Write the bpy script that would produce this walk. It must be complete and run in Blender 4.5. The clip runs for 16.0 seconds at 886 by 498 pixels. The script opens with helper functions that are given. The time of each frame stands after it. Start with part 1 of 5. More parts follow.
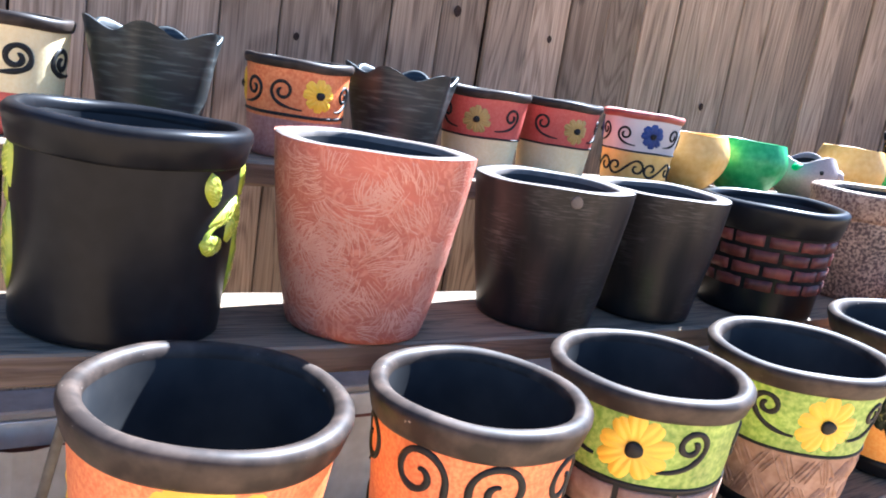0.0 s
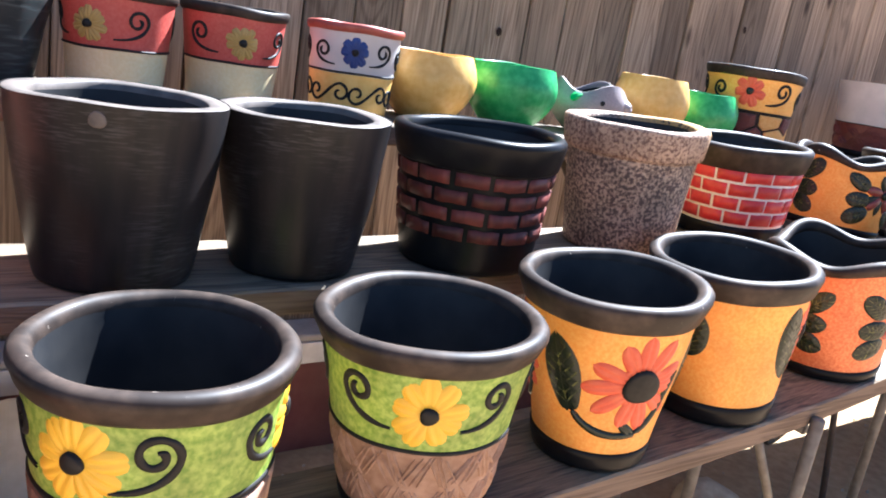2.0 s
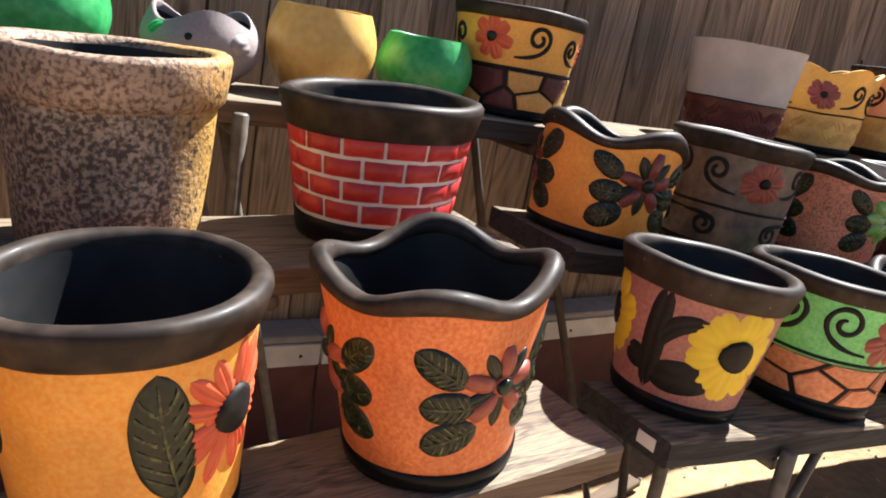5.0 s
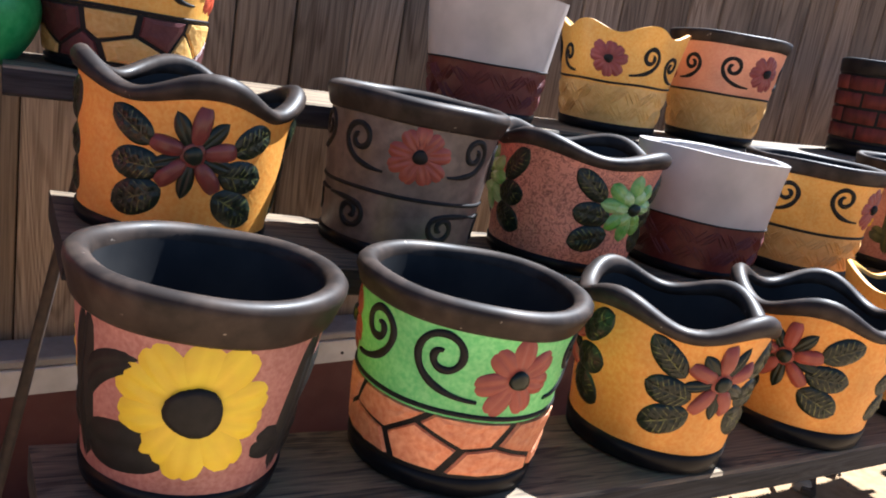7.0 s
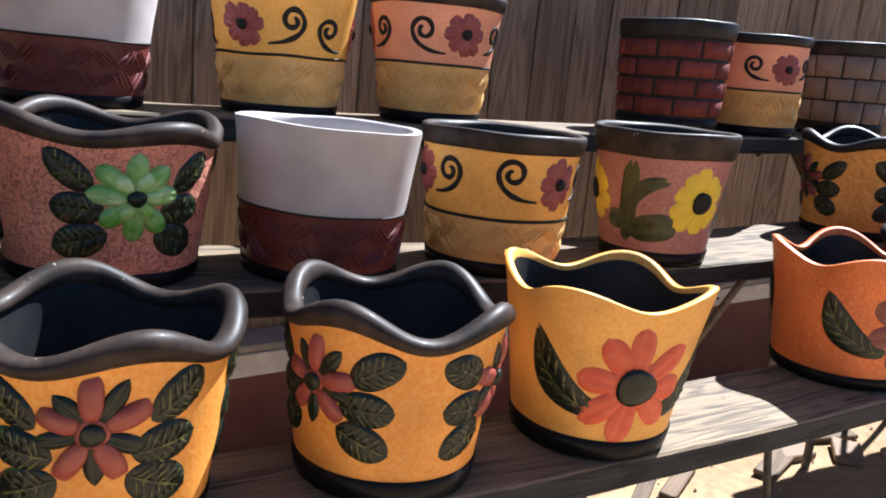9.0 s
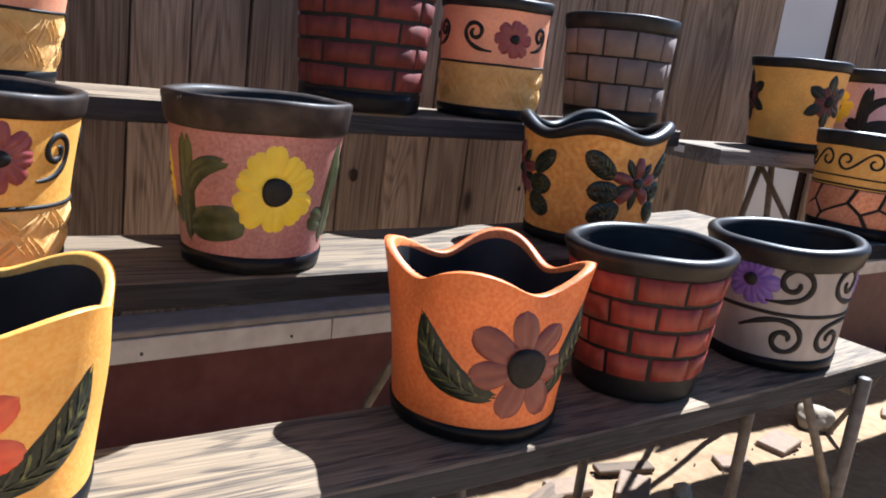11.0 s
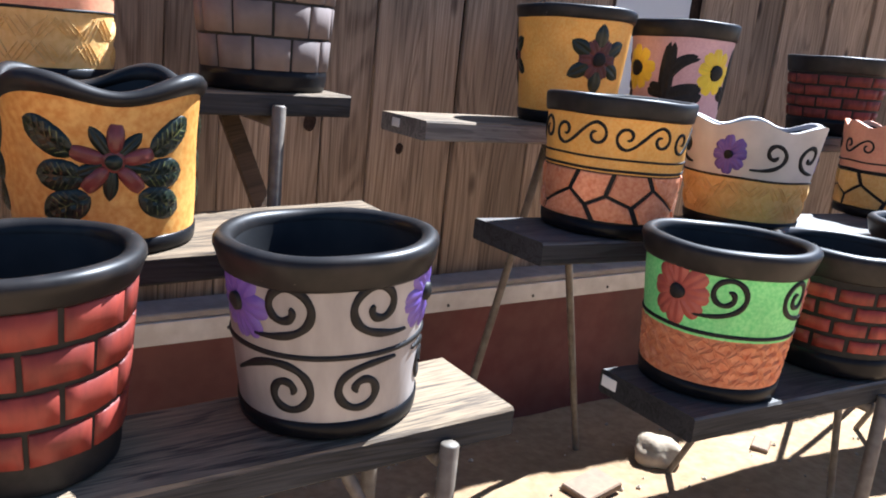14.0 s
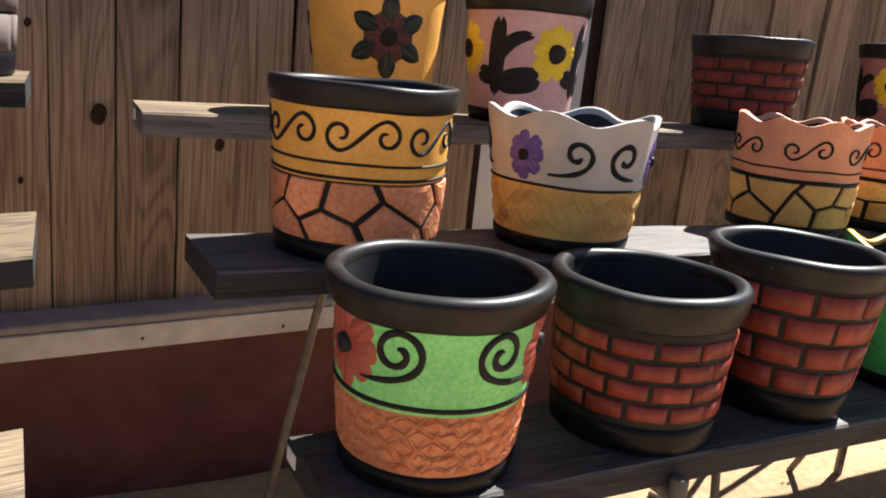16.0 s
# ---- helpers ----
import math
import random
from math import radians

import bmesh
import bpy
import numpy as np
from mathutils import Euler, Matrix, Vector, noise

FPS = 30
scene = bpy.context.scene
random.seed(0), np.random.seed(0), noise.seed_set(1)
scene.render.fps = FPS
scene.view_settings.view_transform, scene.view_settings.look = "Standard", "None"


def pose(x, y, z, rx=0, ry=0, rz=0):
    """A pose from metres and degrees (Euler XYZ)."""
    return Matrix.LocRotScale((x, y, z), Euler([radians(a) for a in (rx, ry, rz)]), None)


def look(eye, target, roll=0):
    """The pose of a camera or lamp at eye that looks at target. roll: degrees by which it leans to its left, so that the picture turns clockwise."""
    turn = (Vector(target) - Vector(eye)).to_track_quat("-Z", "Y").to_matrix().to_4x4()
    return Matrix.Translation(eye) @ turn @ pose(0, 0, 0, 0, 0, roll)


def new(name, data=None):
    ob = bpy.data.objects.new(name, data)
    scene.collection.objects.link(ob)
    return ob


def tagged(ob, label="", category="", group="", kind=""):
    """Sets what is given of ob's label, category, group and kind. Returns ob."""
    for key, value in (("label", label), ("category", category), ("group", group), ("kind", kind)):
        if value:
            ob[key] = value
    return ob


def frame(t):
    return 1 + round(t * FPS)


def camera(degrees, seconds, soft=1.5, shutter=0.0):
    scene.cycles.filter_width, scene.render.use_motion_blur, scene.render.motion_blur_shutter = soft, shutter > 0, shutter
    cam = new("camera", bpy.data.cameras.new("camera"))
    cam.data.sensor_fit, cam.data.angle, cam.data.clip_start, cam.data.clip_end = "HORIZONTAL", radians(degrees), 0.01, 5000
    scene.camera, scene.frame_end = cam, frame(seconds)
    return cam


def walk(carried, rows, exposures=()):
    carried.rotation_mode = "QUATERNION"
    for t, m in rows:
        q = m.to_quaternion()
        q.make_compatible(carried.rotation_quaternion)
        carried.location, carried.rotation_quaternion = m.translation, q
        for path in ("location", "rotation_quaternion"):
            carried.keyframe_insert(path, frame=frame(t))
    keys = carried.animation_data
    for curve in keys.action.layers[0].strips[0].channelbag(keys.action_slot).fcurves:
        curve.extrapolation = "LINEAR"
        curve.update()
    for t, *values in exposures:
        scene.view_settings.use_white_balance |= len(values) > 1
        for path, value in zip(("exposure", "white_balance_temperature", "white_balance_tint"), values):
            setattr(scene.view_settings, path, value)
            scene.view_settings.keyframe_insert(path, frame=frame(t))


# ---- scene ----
cam = camera(58.7, 16.0, soft=1.9)
METRES, EYE, TILT, LEAN, TURN = 6.0, 1.22, 0.0, 0.0, -31.8
ROWS = [
    (0.0, 0.0, 0.0, 0.0, 1.93, -12.34, -8.85),
    (0.5, 0.02, 0.0122, -0.0027, -0.95, -13.25, -7.67),
    (1.0, 0.0498, 0.0235, -0.0002, -0.66, -13.79, -7.93),
    (1.5, 0.073, 0.0316, -0.0003, -0.21, -14.24, -8.42),
    (2.0, 0.0977, 0.0543, -0.0009, -1.15, -15.06, -9.08),
    (2.5, 0.1213, 0.0742, 0.0003, -1.9, -14.69, -9.07),
    (3.0, 0.1509, 0.088, 0.0003, -1.87, -14.62, -9.07),
    (5.5, 0.2789, 0.1784, -0.0042, 3.38, -15.68, -9.74),
    (6.0, 0.3039, 0.1974, -0.0055, 3.33, -15.4, -9.75),
    (6.5, 0.3311, 0.2212, -0.0067, 1.74, -15.33, -10.26),
    (7.0, 0.3649, 0.2357, -0.0071, 2.22, -14.61, -9.3),
    (7.5, 0.3958, 0.2466, -0.0088, 5.23, -15.55, -8.74),
    (8.0, 0.4246, 0.2647, -0.0109, 2.64, -14.57, -6.36),
    (8.5, 0.451, 0.2811, -0.0116, 1.49, -13.49, -5.1),
    (9.0, 0.4855, 0.2919, -0.0106, 1.84, -12.7, -5.49),
    (9.5, 0.5144, 0.296, -0.0105, 3.73, -12.42, -7.34),
    (10.0, 0.5442, 0.3111, -0.0121, -0.7, -11.55, -7.64),
    (12.5, 0.6711, 0.4147, -0.0086, 0.92, -13.63, -6.22),
    (13.0, 0.6932, 0.4266, -0.0088, 1.3, -13.26, -6.02),
    (13.5, 0.7305, 0.4322, -0.0081, 4.63, -13.67, -7.33),
    (14.0, 0.7515, 0.4391, -0.0096, 2.15, -12.95, -5.85),
    (14.5, 0.7742, 0.4625, -0.0056, -0.69, -12.08, -5.78),
    (15.0, 0.7871, 0.4759, -0.0053, -1.88, -12.25, -5.12),
    (15.5, 0.8137, 0.4895, -0.0055, 0.15, -12.4, -4.87),
    (16.0, 0.8429, 0.5027, -0.0047, 5.26, -13.70, -5.63),
]
walk(cam, [(t, pose(0, 0, EYE, TILT, LEAN, TURN) @ pose(METRES * x, METRES * y, METRES * z, 90 + pitch, roll, yaw)) for t, x, y, z, yaw, pitch, roll in ROWS],
     [(0.0, 3.31, 4710, 10), (1.0, 3.03, 4810, 10), (2.0, 2.87, 4910, 10), (2.5, 2.73, 4820, 10), (3.0, 2.43, 4970, 10), (5.5, 1.85, 5630, 10), (6.0, 2.09, 4880, 10), (7.0, 2.06, 5080, 10), (7.5, 2.23, 5180, 10), (8.0, 2.26, 4920, 10), (8.5, 2.13, 4870, 10), (9.0, 1.81, 5070, 10), (10.0, 1.77, 4870, 10), (12.5, 1.89, 5170, 10), (13.0, 1.88, 5270, 10), (13.5, 2.11, 5120, 10), (14.5, 2.11, 4820, 10), (15.4, 1.96, 4870, 10), (16.0, 1.71, 5670, 10)])


# ---- world, sun ----
SUN = Vector((0.70, 0.27, 1.0)).normalized()
world = bpy.data.worlds.new("sky")
scene.world = world
world.use_nodes = True
wn = world.node_tree
sky = wn.nodes.new("ShaderNodeTexSky")
sky.sky_type, sky.sun_disc = "NISHITA", False
sky.sun_elevation = math.asin(SUN.z)
sky.sun_rotation = math.atan2(SUN.x, SUN.y)
wn.links.new(sky.outputs[0], wn.nodes["Background"].inputs[0])
wn.nodes["Background"].inputs[1].default_value = 0.029
sun_data = bpy.data.lights.new("sun", "SUN")
sun_data.energy, sun_data.angle, sun_data.color = 5.0, radians(0.55), (1.0, 0.90, 0.75)
sun = new("sun", sun_data)
sun.matrix_world = look(SUN * 30, (0, 0, 0))

# ---- materials ----


def material(name, base, second, scale=60.0, amount=0.5, rough=0.6, bump=0.15, stretch=(1, 1, 1), coarse=6.0, spec=0.4, contrast=(0.35, 0.65), vary=0.0, coat=0.0, wear=0.18, scratch=False, distort=0.0):
    """Two colours mixed by fine noise, with broad tonal wear, relief and uneven gloss."""
    m = bpy.data.materials.new(name)
    m.use_nodes = True
    t = m.node_tree
    b = t.nodes["Principled BSDF"]
    co = t.nodes.new("ShaderNodeTexCoord")
    mp = t.nodes.new("ShaderNodeMapping")
    mp.inputs["Scale"].default_value = stretch
    t.links.new(co.outputs["Object"], mp.inputs["Vector"])
    fine, broad = t.nodes.new("ShaderNodeTexNoise"), t.nodes.new("ShaderNodeTexNoise")
    fine.inputs["Scale"].default_value, fine.inputs["Detail"].default_value = scale, 5
    broad.inputs["Scale"].default_value, broad.inputs["Detail"].default_value = coarse, 4
    t.links.new(mp.outputs[0], fine.inputs["Vector"])
    t.links.new(mp.outputs[0], broad.inputs["Vector"])
    if vary:
        info = t.nodes.new("ShaderNodeObjectInfo")
        for n in (fine, broad):
            n.noise_dimensions = "4D"
            mul = t.nodes.new("ShaderNodeMath")
            mul.operation = "MULTIPLY"
            mul.inputs[1].default_value = 37.0
            t.links.new(info.outputs["Random"], mul.inputs[0])
            t.links.new(mul.outputs[0], n.inputs["W"])
    ramp = t.nodes.new("ShaderNodeValToRGB")
    ramp.color_ramp.elements[0].position, ramp.color_ramp.elements[1].position = contrast
    ramp.color_ramp.elements[0].color, ramp.color_ramp.elements[1].color = (0, 0, 0, 1), (amount,) * 3 + (1,)
    if scratch:
        ramp.color_ramp.elements[0].position, ramp.color_ramp.elements[1].position = 0.455, 0.5
        ramp.color_ramp.elements.new(0.545).color = (0, 0, 0, 1)
    fine.inputs["Distortion"].default_value = distort
    t.links.new(fine.outputs["Fac"], ramp.inputs[0])
    mix = t.nodes.new("ShaderNodeMix")
    mix.data_type = "RGBA"
    mix.inputs[6].default_value, mix.inputs[7].default_value = (*base, 1), (*second, 1)
    t.links.new(ramp.outputs[0], mix.inputs[0])
    hsv = t.nodes.new("ShaderNodeHueSaturation")
    rng = t.nodes.new("ShaderNodeMapRange")
    rng.inputs["From Min"].default_value, rng.inputs["From Max"].default_value = 0.3, 0.7
    rng.inputs["To Min"].default_value, rng.inputs["To Max"].default_value = 1 - wear, 1 + wear
    t.links.new(broad.outputs["Fac"], rng.inputs["Value"])
    value = rng.outputs[0]
    if vary:
        each = t.nodes.new("ShaderNodeMapRange")
        each.inputs["To Min"].default_value, each.inputs["To Max"].default_value = 1 - vary, 1 + vary
        t.links.new(info.outputs["Random"], each.inputs["Value"])
        both = t.nodes.new("ShaderNodeMath")
        both.operation = "MULTIPLY"
        t.links.new(value, both.inputs[0])
        t.links.new(each.outputs[0], both.inputs[1])
        value = both.outputs[0]
    t.links.new(value, hsv.inputs["Value"])
    t.links.new(mix.outputs[2], hsv.inputs["Color"])
    t.links.new(hsv.outputs[0], b.inputs["Base Color"])
    gloss = t.nodes.new("ShaderNodeMapRange")
    gloss.inputs["To Min"].default_value, gloss.inputs["To Max"].default_value = max(rough - 0.12, 0.05), min(rough + 0.12, 1)
    t.links.new(broad.outputs["Fac"], gloss.inputs["Value"])
    t.links.new(gloss.outputs[0], b.inputs["Roughness"])
    b.inputs["Specular IOR Level"].default_value = spec
    b.inputs["Coat Weight"].default_value = coat
    b.inputs["Coat Roughness"].default_value = 0.15
    if bump:
        bp = t.nodes.new("ShaderNodeBump")
        bp.inputs["Strength"].default_value, bp.inputs["Distance"].default_value = bump, 0.004
        t.links.new(fine.outputs["Fac"], bp.inputs["Height"])
        t.links.new(bp.outputs[0], b.inputs["Normal"])
    return m


def sponged(name, base, second, rough=0.55, amount=0.55, scale=170.0):
    return material(name, base, second, scale=scale, amount=amount, rough=rough, bump=0.12, coarse=9.0, coat=0.08)


def wood(name, base, second, along, rough=0.8, spec=0.25, knots=0.6, vary=0.25, ring=26.0, bands=0.5, lines=24.0, detail=3):
    """Sawn wood: long wavy grain, fibre streaks, scattered knots and weather stains. along: the axis of the grain."""
    m = bpy.data.materials.new(name)
    m.use_nodes = True
    t = m.node_tree
    L = t.links.new
    b = t.nodes["Principled BSDF"]
    co, info = t.nodes.new("ShaderNodeTexCoord"), t.nodes.new("ShaderNodeObjectInfo")
    shift = t.nodes.new("ShaderNodeVectorMath")
    shift.operation = "MULTIPLY_ADD"
    L(info.outputs["Random"], shift.inputs[0])
    shift.inputs[1].default_value = (13.0, 7.0, 29.0)
    L(co.outputs["Object"], shift.inputs[2])
    def mapped(across, down):
        mp = t.nodes.new("ShaderNodeMapping")
        sc = [across] * 3
        sc[along] = down
        mp.inputs["Scale"].default_value = sc
        L(shift.outputs[0], mp.inputs["Vector"])
        return mp.outputs[0]
    def noisy(vec, scale, detail, dist=0.0):
        n = t.nodes.new("ShaderNodeTexNoise")
        n.inputs["Scale"].default_value, n.inputs["Detail"].default_value, n.inputs["Distortion"].default_value = scale, detail, dist
        L(vec, n.inputs["Vector"])
        return n.outputs["Fac"]
    grain = noisy(mapped(1.0, 0.10), ring, detail, 1.2)
    fibre = noisy(mapped(1.0, 0.02), 260.0, 4)
    stain = noisy(mapped(1.0, 0.35), 5.0, 4)
    waves = t.nodes.new("ShaderNodeMath")
    waves.operation = "MULTIPLY"
    waves.inputs[1].default_value = lines
    L(grain, waves.inputs[0])
    sine = t.nodes.new("ShaderNodeMath")
    sine.operation = "SINE"
    L(waves.outputs[0], sine.inputs[0])
    line = t.nodes.new("ShaderNodeMapRange")
    line.inputs["From Min"].default_value, line.inputs["From Max"].default_value = -0.2, 1.0
    line.inputs["To Max"].default_value = bands
    L(sine.outputs[0], line.inputs["Value"])
    add = t.nodes.new("ShaderNodeMath")
    add.operation = "MULTIPLY_ADD"
    sharp = t.nodes.new("ShaderNodeMapRange")
    sharp.inputs["From Min"].default_value, sharp.inputs["From Max"].default_value = 0.32, 0.68
    L(fibre, sharp.inputs["Value"])
    add.inputs[1].default_value = 0.62
    L(sharp.outputs[0], add.inputs[0])
    L(line.outputs[0], add.inputs[2])
    mix = t.nodes.new("ShaderNodeMix")
    mix.data_type = "RGBA"
    mix.inputs[6].default_value, mix.inputs[7].default_value = (*base, 1), (*second, 1)
    L(add.outputs[0], mix.inputs[0])
    vor = t.nodes.new("ShaderNodeTexVoronoi")
    vor.inputs["Scale"].default_value = 3.2
    sc = [1.9] * 3
    sc[along] = 0.75
    mp = t.nodes.new("ShaderNodeMapping")
    mp.inputs["Scale"].default_value = sc
    L(shift.outputs[0], mp.inputs["Vector"])
    L(mp.outputs[0], vor.inputs["Vector"])
    spot = t.nodes.new("ShaderNodeMapRange")
    spot.inputs["From Min"].default_value, spot.inputs["From Max"].default_value = 0.05, 0.13
    spot.inputs["To Min"].default_value, spot.inputs["To Max"].default_value = knots, 0.0
    L(vor.outputs["Distance"], spot.inputs["Value"])
    knot = t.nodes.new("ShaderNodeMix")
    knot.data_type = "RGBA"
    knot.inputs[7].default_value = (second[0] * 0.35, second[1] * 0.3, second[2] * 0.3, 1)
    L(spot.outputs[0], knot.inputs[0])
    L(mix.outputs[2], knot.inputs[6])
    hsv = t.nodes.new("ShaderNodeHueSaturation")
    rng = t.nodes.new("ShaderNodeMapRange")
    rng.inputs["From Min"].default_value, rng.inputs["From Max"].default_value = 0.3, 0.7
    rng.inputs["To Min"].default_value, rng.inputs["To Max"].default_value = 0.72, 1.22
    L(stain, rng.inputs["Value"])
    each = t.nodes.new("ShaderNodeMapRange")
    each.inputs["To Min"].default_value, each.inputs["To Max"].default_value = 1 - vary, 1 + vary
    L(info.outputs["Random"], each.inputs["Value"])
    both = t.nodes.new("ShaderNodeMath")
    both.operation = "MULTIPLY"
    L(rng.outputs[0], both.inputs[0])
    L(each.outputs[0], both.inputs[1])
    L(both.outputs[0], hsv.inputs["Value"])
    L(knot.outputs[2], hsv.inputs["Color"])
    L(hsv.outputs[0], b.inputs["Base Color"])
    b.inputs["Roughness"].default_value = rough
    b.inputs["Specular IOR Level"].default_value = spec
    bp = t.nodes.new("ShaderNodeBump")
    bp.inputs["Strength"].default_value, bp.inputs["Distance"].default_value = 0.35, 0.003
    L(add.outputs[0], bp.inputs["Height"])
    L(bp.outputs[0], b.inputs["Normal"])
    return m


def flecked(m, colour, scale, cut):
    """Small chips where the glaze has flaked off and pale clay shows."""
    t = m.node_tree
    b = t.nodes["Principled BSDF"]
    paint = b.inputs["Base Color"].links[0].from_socket
    co = t.nodes.new("ShaderNodeTexCoord")
    n = t.nodes.new("ShaderNodeTexNoise")
    n.inputs["Scale"].default_value, n.inputs["Detail"].default_value = scale, 3
    t.links.new(co.outputs["Object"], n.inputs["Vector"])
    chip = t.nodes.new("ShaderNodeMapRange")
    chip.inputs["From Min"].default_value, chip.inputs["From Max"].default_value = cut, cut + 0.03
    t.links.new(n.outputs["Fac"], chip.inputs["Value"])
    mix = t.nodes.new("ShaderNodeMix")
    mix.data_type = "RGBA"
    mix.inputs[7].default_value = (*colour, 1)
    t.links.new(chip.outputs[0], mix.inputs[0])
    t.links.new(paint, mix.inputs[6])
    t.links.new(mix.outputs[2], b.inputs["Base Color"])
    return m


def combed(name, base, second):
    """Wet clay combed in short fans: patches of fine strands, each patch with a direction of its own."""
    m = material(name, base, tuple(c * 0.8 for c in base), scale=22, rough=0.65, bump=0.0, coarse=7, wear=0.2)
    t = m.node_tree
    L = t.links.new
    b = t.nodes["Principled BSDF"]
    paint = b.inputs["Base Color"].links[0].from_socket
    co = t.nodes.new("ShaderNodeTexCoord")
    total = None
    for scale, low in ((13.0, 0.50), (21.0, 0.53)):
        bend = t.nodes.new("ShaderNodeTexNoise")
        bend.inputs["Scale"].default_value = scale
        mixed = t.nodes.new("ShaderNodeVectorMath")
        mixed.operation = "MULTIPLY_ADD"
        L(co.outputs["Object"], bend.inputs["Vector"])
        L(bend.outputs["Color"], mixed.inputs[0])
        mixed.inputs[1].default_value = (0.07, 0.07, 0.07)
        L(co.outputs["Object"], mixed.inputs[2])
        cell = t.nodes.new("ShaderNodeTexVoronoi")
        cell.inputs["Scale"].default_value = scale
        L(mixed.outputs[0], cell.inputs["Vector"])
        parts = t.nodes.new("ShaderNodeSeparateColor")
        L(cell.outputs["Color"], parts.inputs[0])
        turn = t.nodes.new("ShaderNodeMath")
        turn.operation = "MULTIPLY"
        turn.inputs[1].default_value = 3.14
        L(parts.outputs[0], turn.inputs[0])
        spin = t.nodes.new("ShaderNodeVectorRotate")
        spin.rotation_type = "Y_AXIS"
        L(mixed.outputs[0], spin.inputs["Vector"])
        L(turn.outputs[0], spin.inputs["Angle"])
        mp = t.nodes.new("ShaderNodeMapping")
        mp.inputs["Scale"].default_value = (1.0, 0.5, 0.13)
        L(spin.outputs[0], mp.inputs["Vector"])
        strand = t.nodes.new("ShaderNodeTexNoise")
        strand.inputs["Scale"].default_value, strand.inputs["Detail"].default_value, strand.inputs["Distortion"].default_value = 170.0, 2, 0.5
        L(mp.outputs[0], strand.inputs["Vector"])
        cut = t.nodes.new("ShaderNodeMapRange")
        cut.inputs["From Min"].default_value, cut.inputs["From Max"].default_value = low, low + 0.14
        L(strand.outputs["Fac"], cut.inputs["Value"])
        if total is None:
            total = cut.outputs[0]
        else:
            top = t.nodes.new("ShaderNodeMath")
            top.operation = "MAXIMUM"
            L(total, top.inputs[0])
            L(cut.outputs[0], top.inputs[1])
            total = top.outputs[0]
    soft = t.nodes.new("ShaderNodeMath")
    soft.operation = "MULTIPLY"
    soft.inputs[1].default_value = 0.50
    L(total, soft.inputs[0])
    mix = t.nodes.new("ShaderNodeMix")
    mix.data_type = "RGBA"
    mix.inputs[7].default_value = (*second, 1)
    L(soft.outputs[0], mix.inputs[0])
    L(paint, mix.inputs[6])
    L(mix.outputs[2], b.inputs["Base Color"])
    bp = t.nodes.new("ShaderNodeBump")
    bp.inputs["Strength"].default_value, bp.inputs["Distance"].default_value = 0.5, 0.002
    L(total, bp.inputs["Height"])
    L(bp.outputs[0], b.inputs["Normal"])
    return m


BLACK = material("black_glaze", (0.0066, 0.0068, 0.0082), (0.0125, 0.0120, 0.0132), scale=40, amount=0.6, rough=0.36, bump=0.05, coarse=6, spec=0.10, coat=0.03)
BROWNBLACK = material("streaky_brown_black_glaze", (0.0085, 0.0085, 0.0098), (0.024, 0.019, 0.0175), scale=30, amount=0.8, rough=0.38, bump=0.05, coarse=5, spec=0.18, coat=0.03, stretch=(1, 1, 0.12))
SLATE = material("streaky_slate_glaze", (0.016, 0.019, 0.020), (0.085, 0.095, 0.095), scale=30, amount=0.7, rough=0.45, bump=0.12, coarse=8, spec=0.35, stretch=(0.6, 0.6, 5.0), contrast=(0.5, 0.75))
WORNLIP = material("worn_pale_lip", (0.120, 0.098, 0.082), (0.042, 0.035, 0.031), scale=30, amount=0.75, rough=0.55, bump=0.15, coarse=9, contrast=(0.46, 0.68))
DARKRIM = flecked(material("worn_black_rim", (0.0230, 0.0168, 0.0138), (0.082, 0.058, 0.044), scale=26, amount=0.6, rough=0.50, bump=0.10, coarse=7, spec=0.17, coat=0.02, contrast=(0.43, 0.70)), (0.24, 0.20, 0.165), 75.0, 0.725)
BLACKRIM = flecked(material("black_glazed_rim", (0.0125, 0.0115, 0.0115), (0.034, 0.028, 0.025), scale=26, amount=0.55, rough=0.42, bump=0.08, coarse=7, spec=0.20, coat=0.03, contrast=(0.43, 0.70)), (0.16, 0.135, 0.115), 75.0, 0.745)


def dusted(m, colour):
    """Pale dust wiped on in fine level streaks, thicker in broad patches."""
    t = m.node_tree
    L = t.links.new
    b = t.nodes["Principled BSDF"]
    paint = b.inputs["Base Color"].links[0].from_socket
    co, mp = t.nodes.new("ShaderNodeTexCoord"), t.nodes.new("ShaderNodeMapping")
    mp.inputs["Scale"].default_value = (1.0, 1.0, 9.0)
    L(co.outputs["Object"], mp.inputs["Vector"])
    masks = []
    for vec, scale, low, high in ((mp.outputs[0], 34.0, 0.48, 0.72), (co.outputs["Object"], 8.0, 0.46, 0.70)):
        n = t.nodes.new("ShaderNodeTexNoise")
        n.inputs["Scale"].default_value, n.inputs["Detail"].default_value = scale, 5
        L(vec, n.inputs["Vector"])
        r = t.nodes.new("ShaderNodeMapRange")
        r.inputs["From Min"].default_value, r.inputs["From Max"].default_value = low, high
        L(n.outputs["Fac"], r.inputs["Value"])
        masks.append(r.outputs[0])
    both = t.nodes.new("ShaderNodeMath")
    both.operation = "MULTIPLY"
    L(masks[0], both.inputs[0])
    L(masks[1], both.inputs[1])
    mix = t.nodes.new("ShaderNodeMix")
    mix.data_type = "RGBA"
    mix.inputs[7].default_value = (*colour, 1)
    L(both.outputs[0], mix.inputs[0])
    L(paint, mix.inputs[6])
    L(mix.outputs[2], b.inputs["Base Color"])
    return m


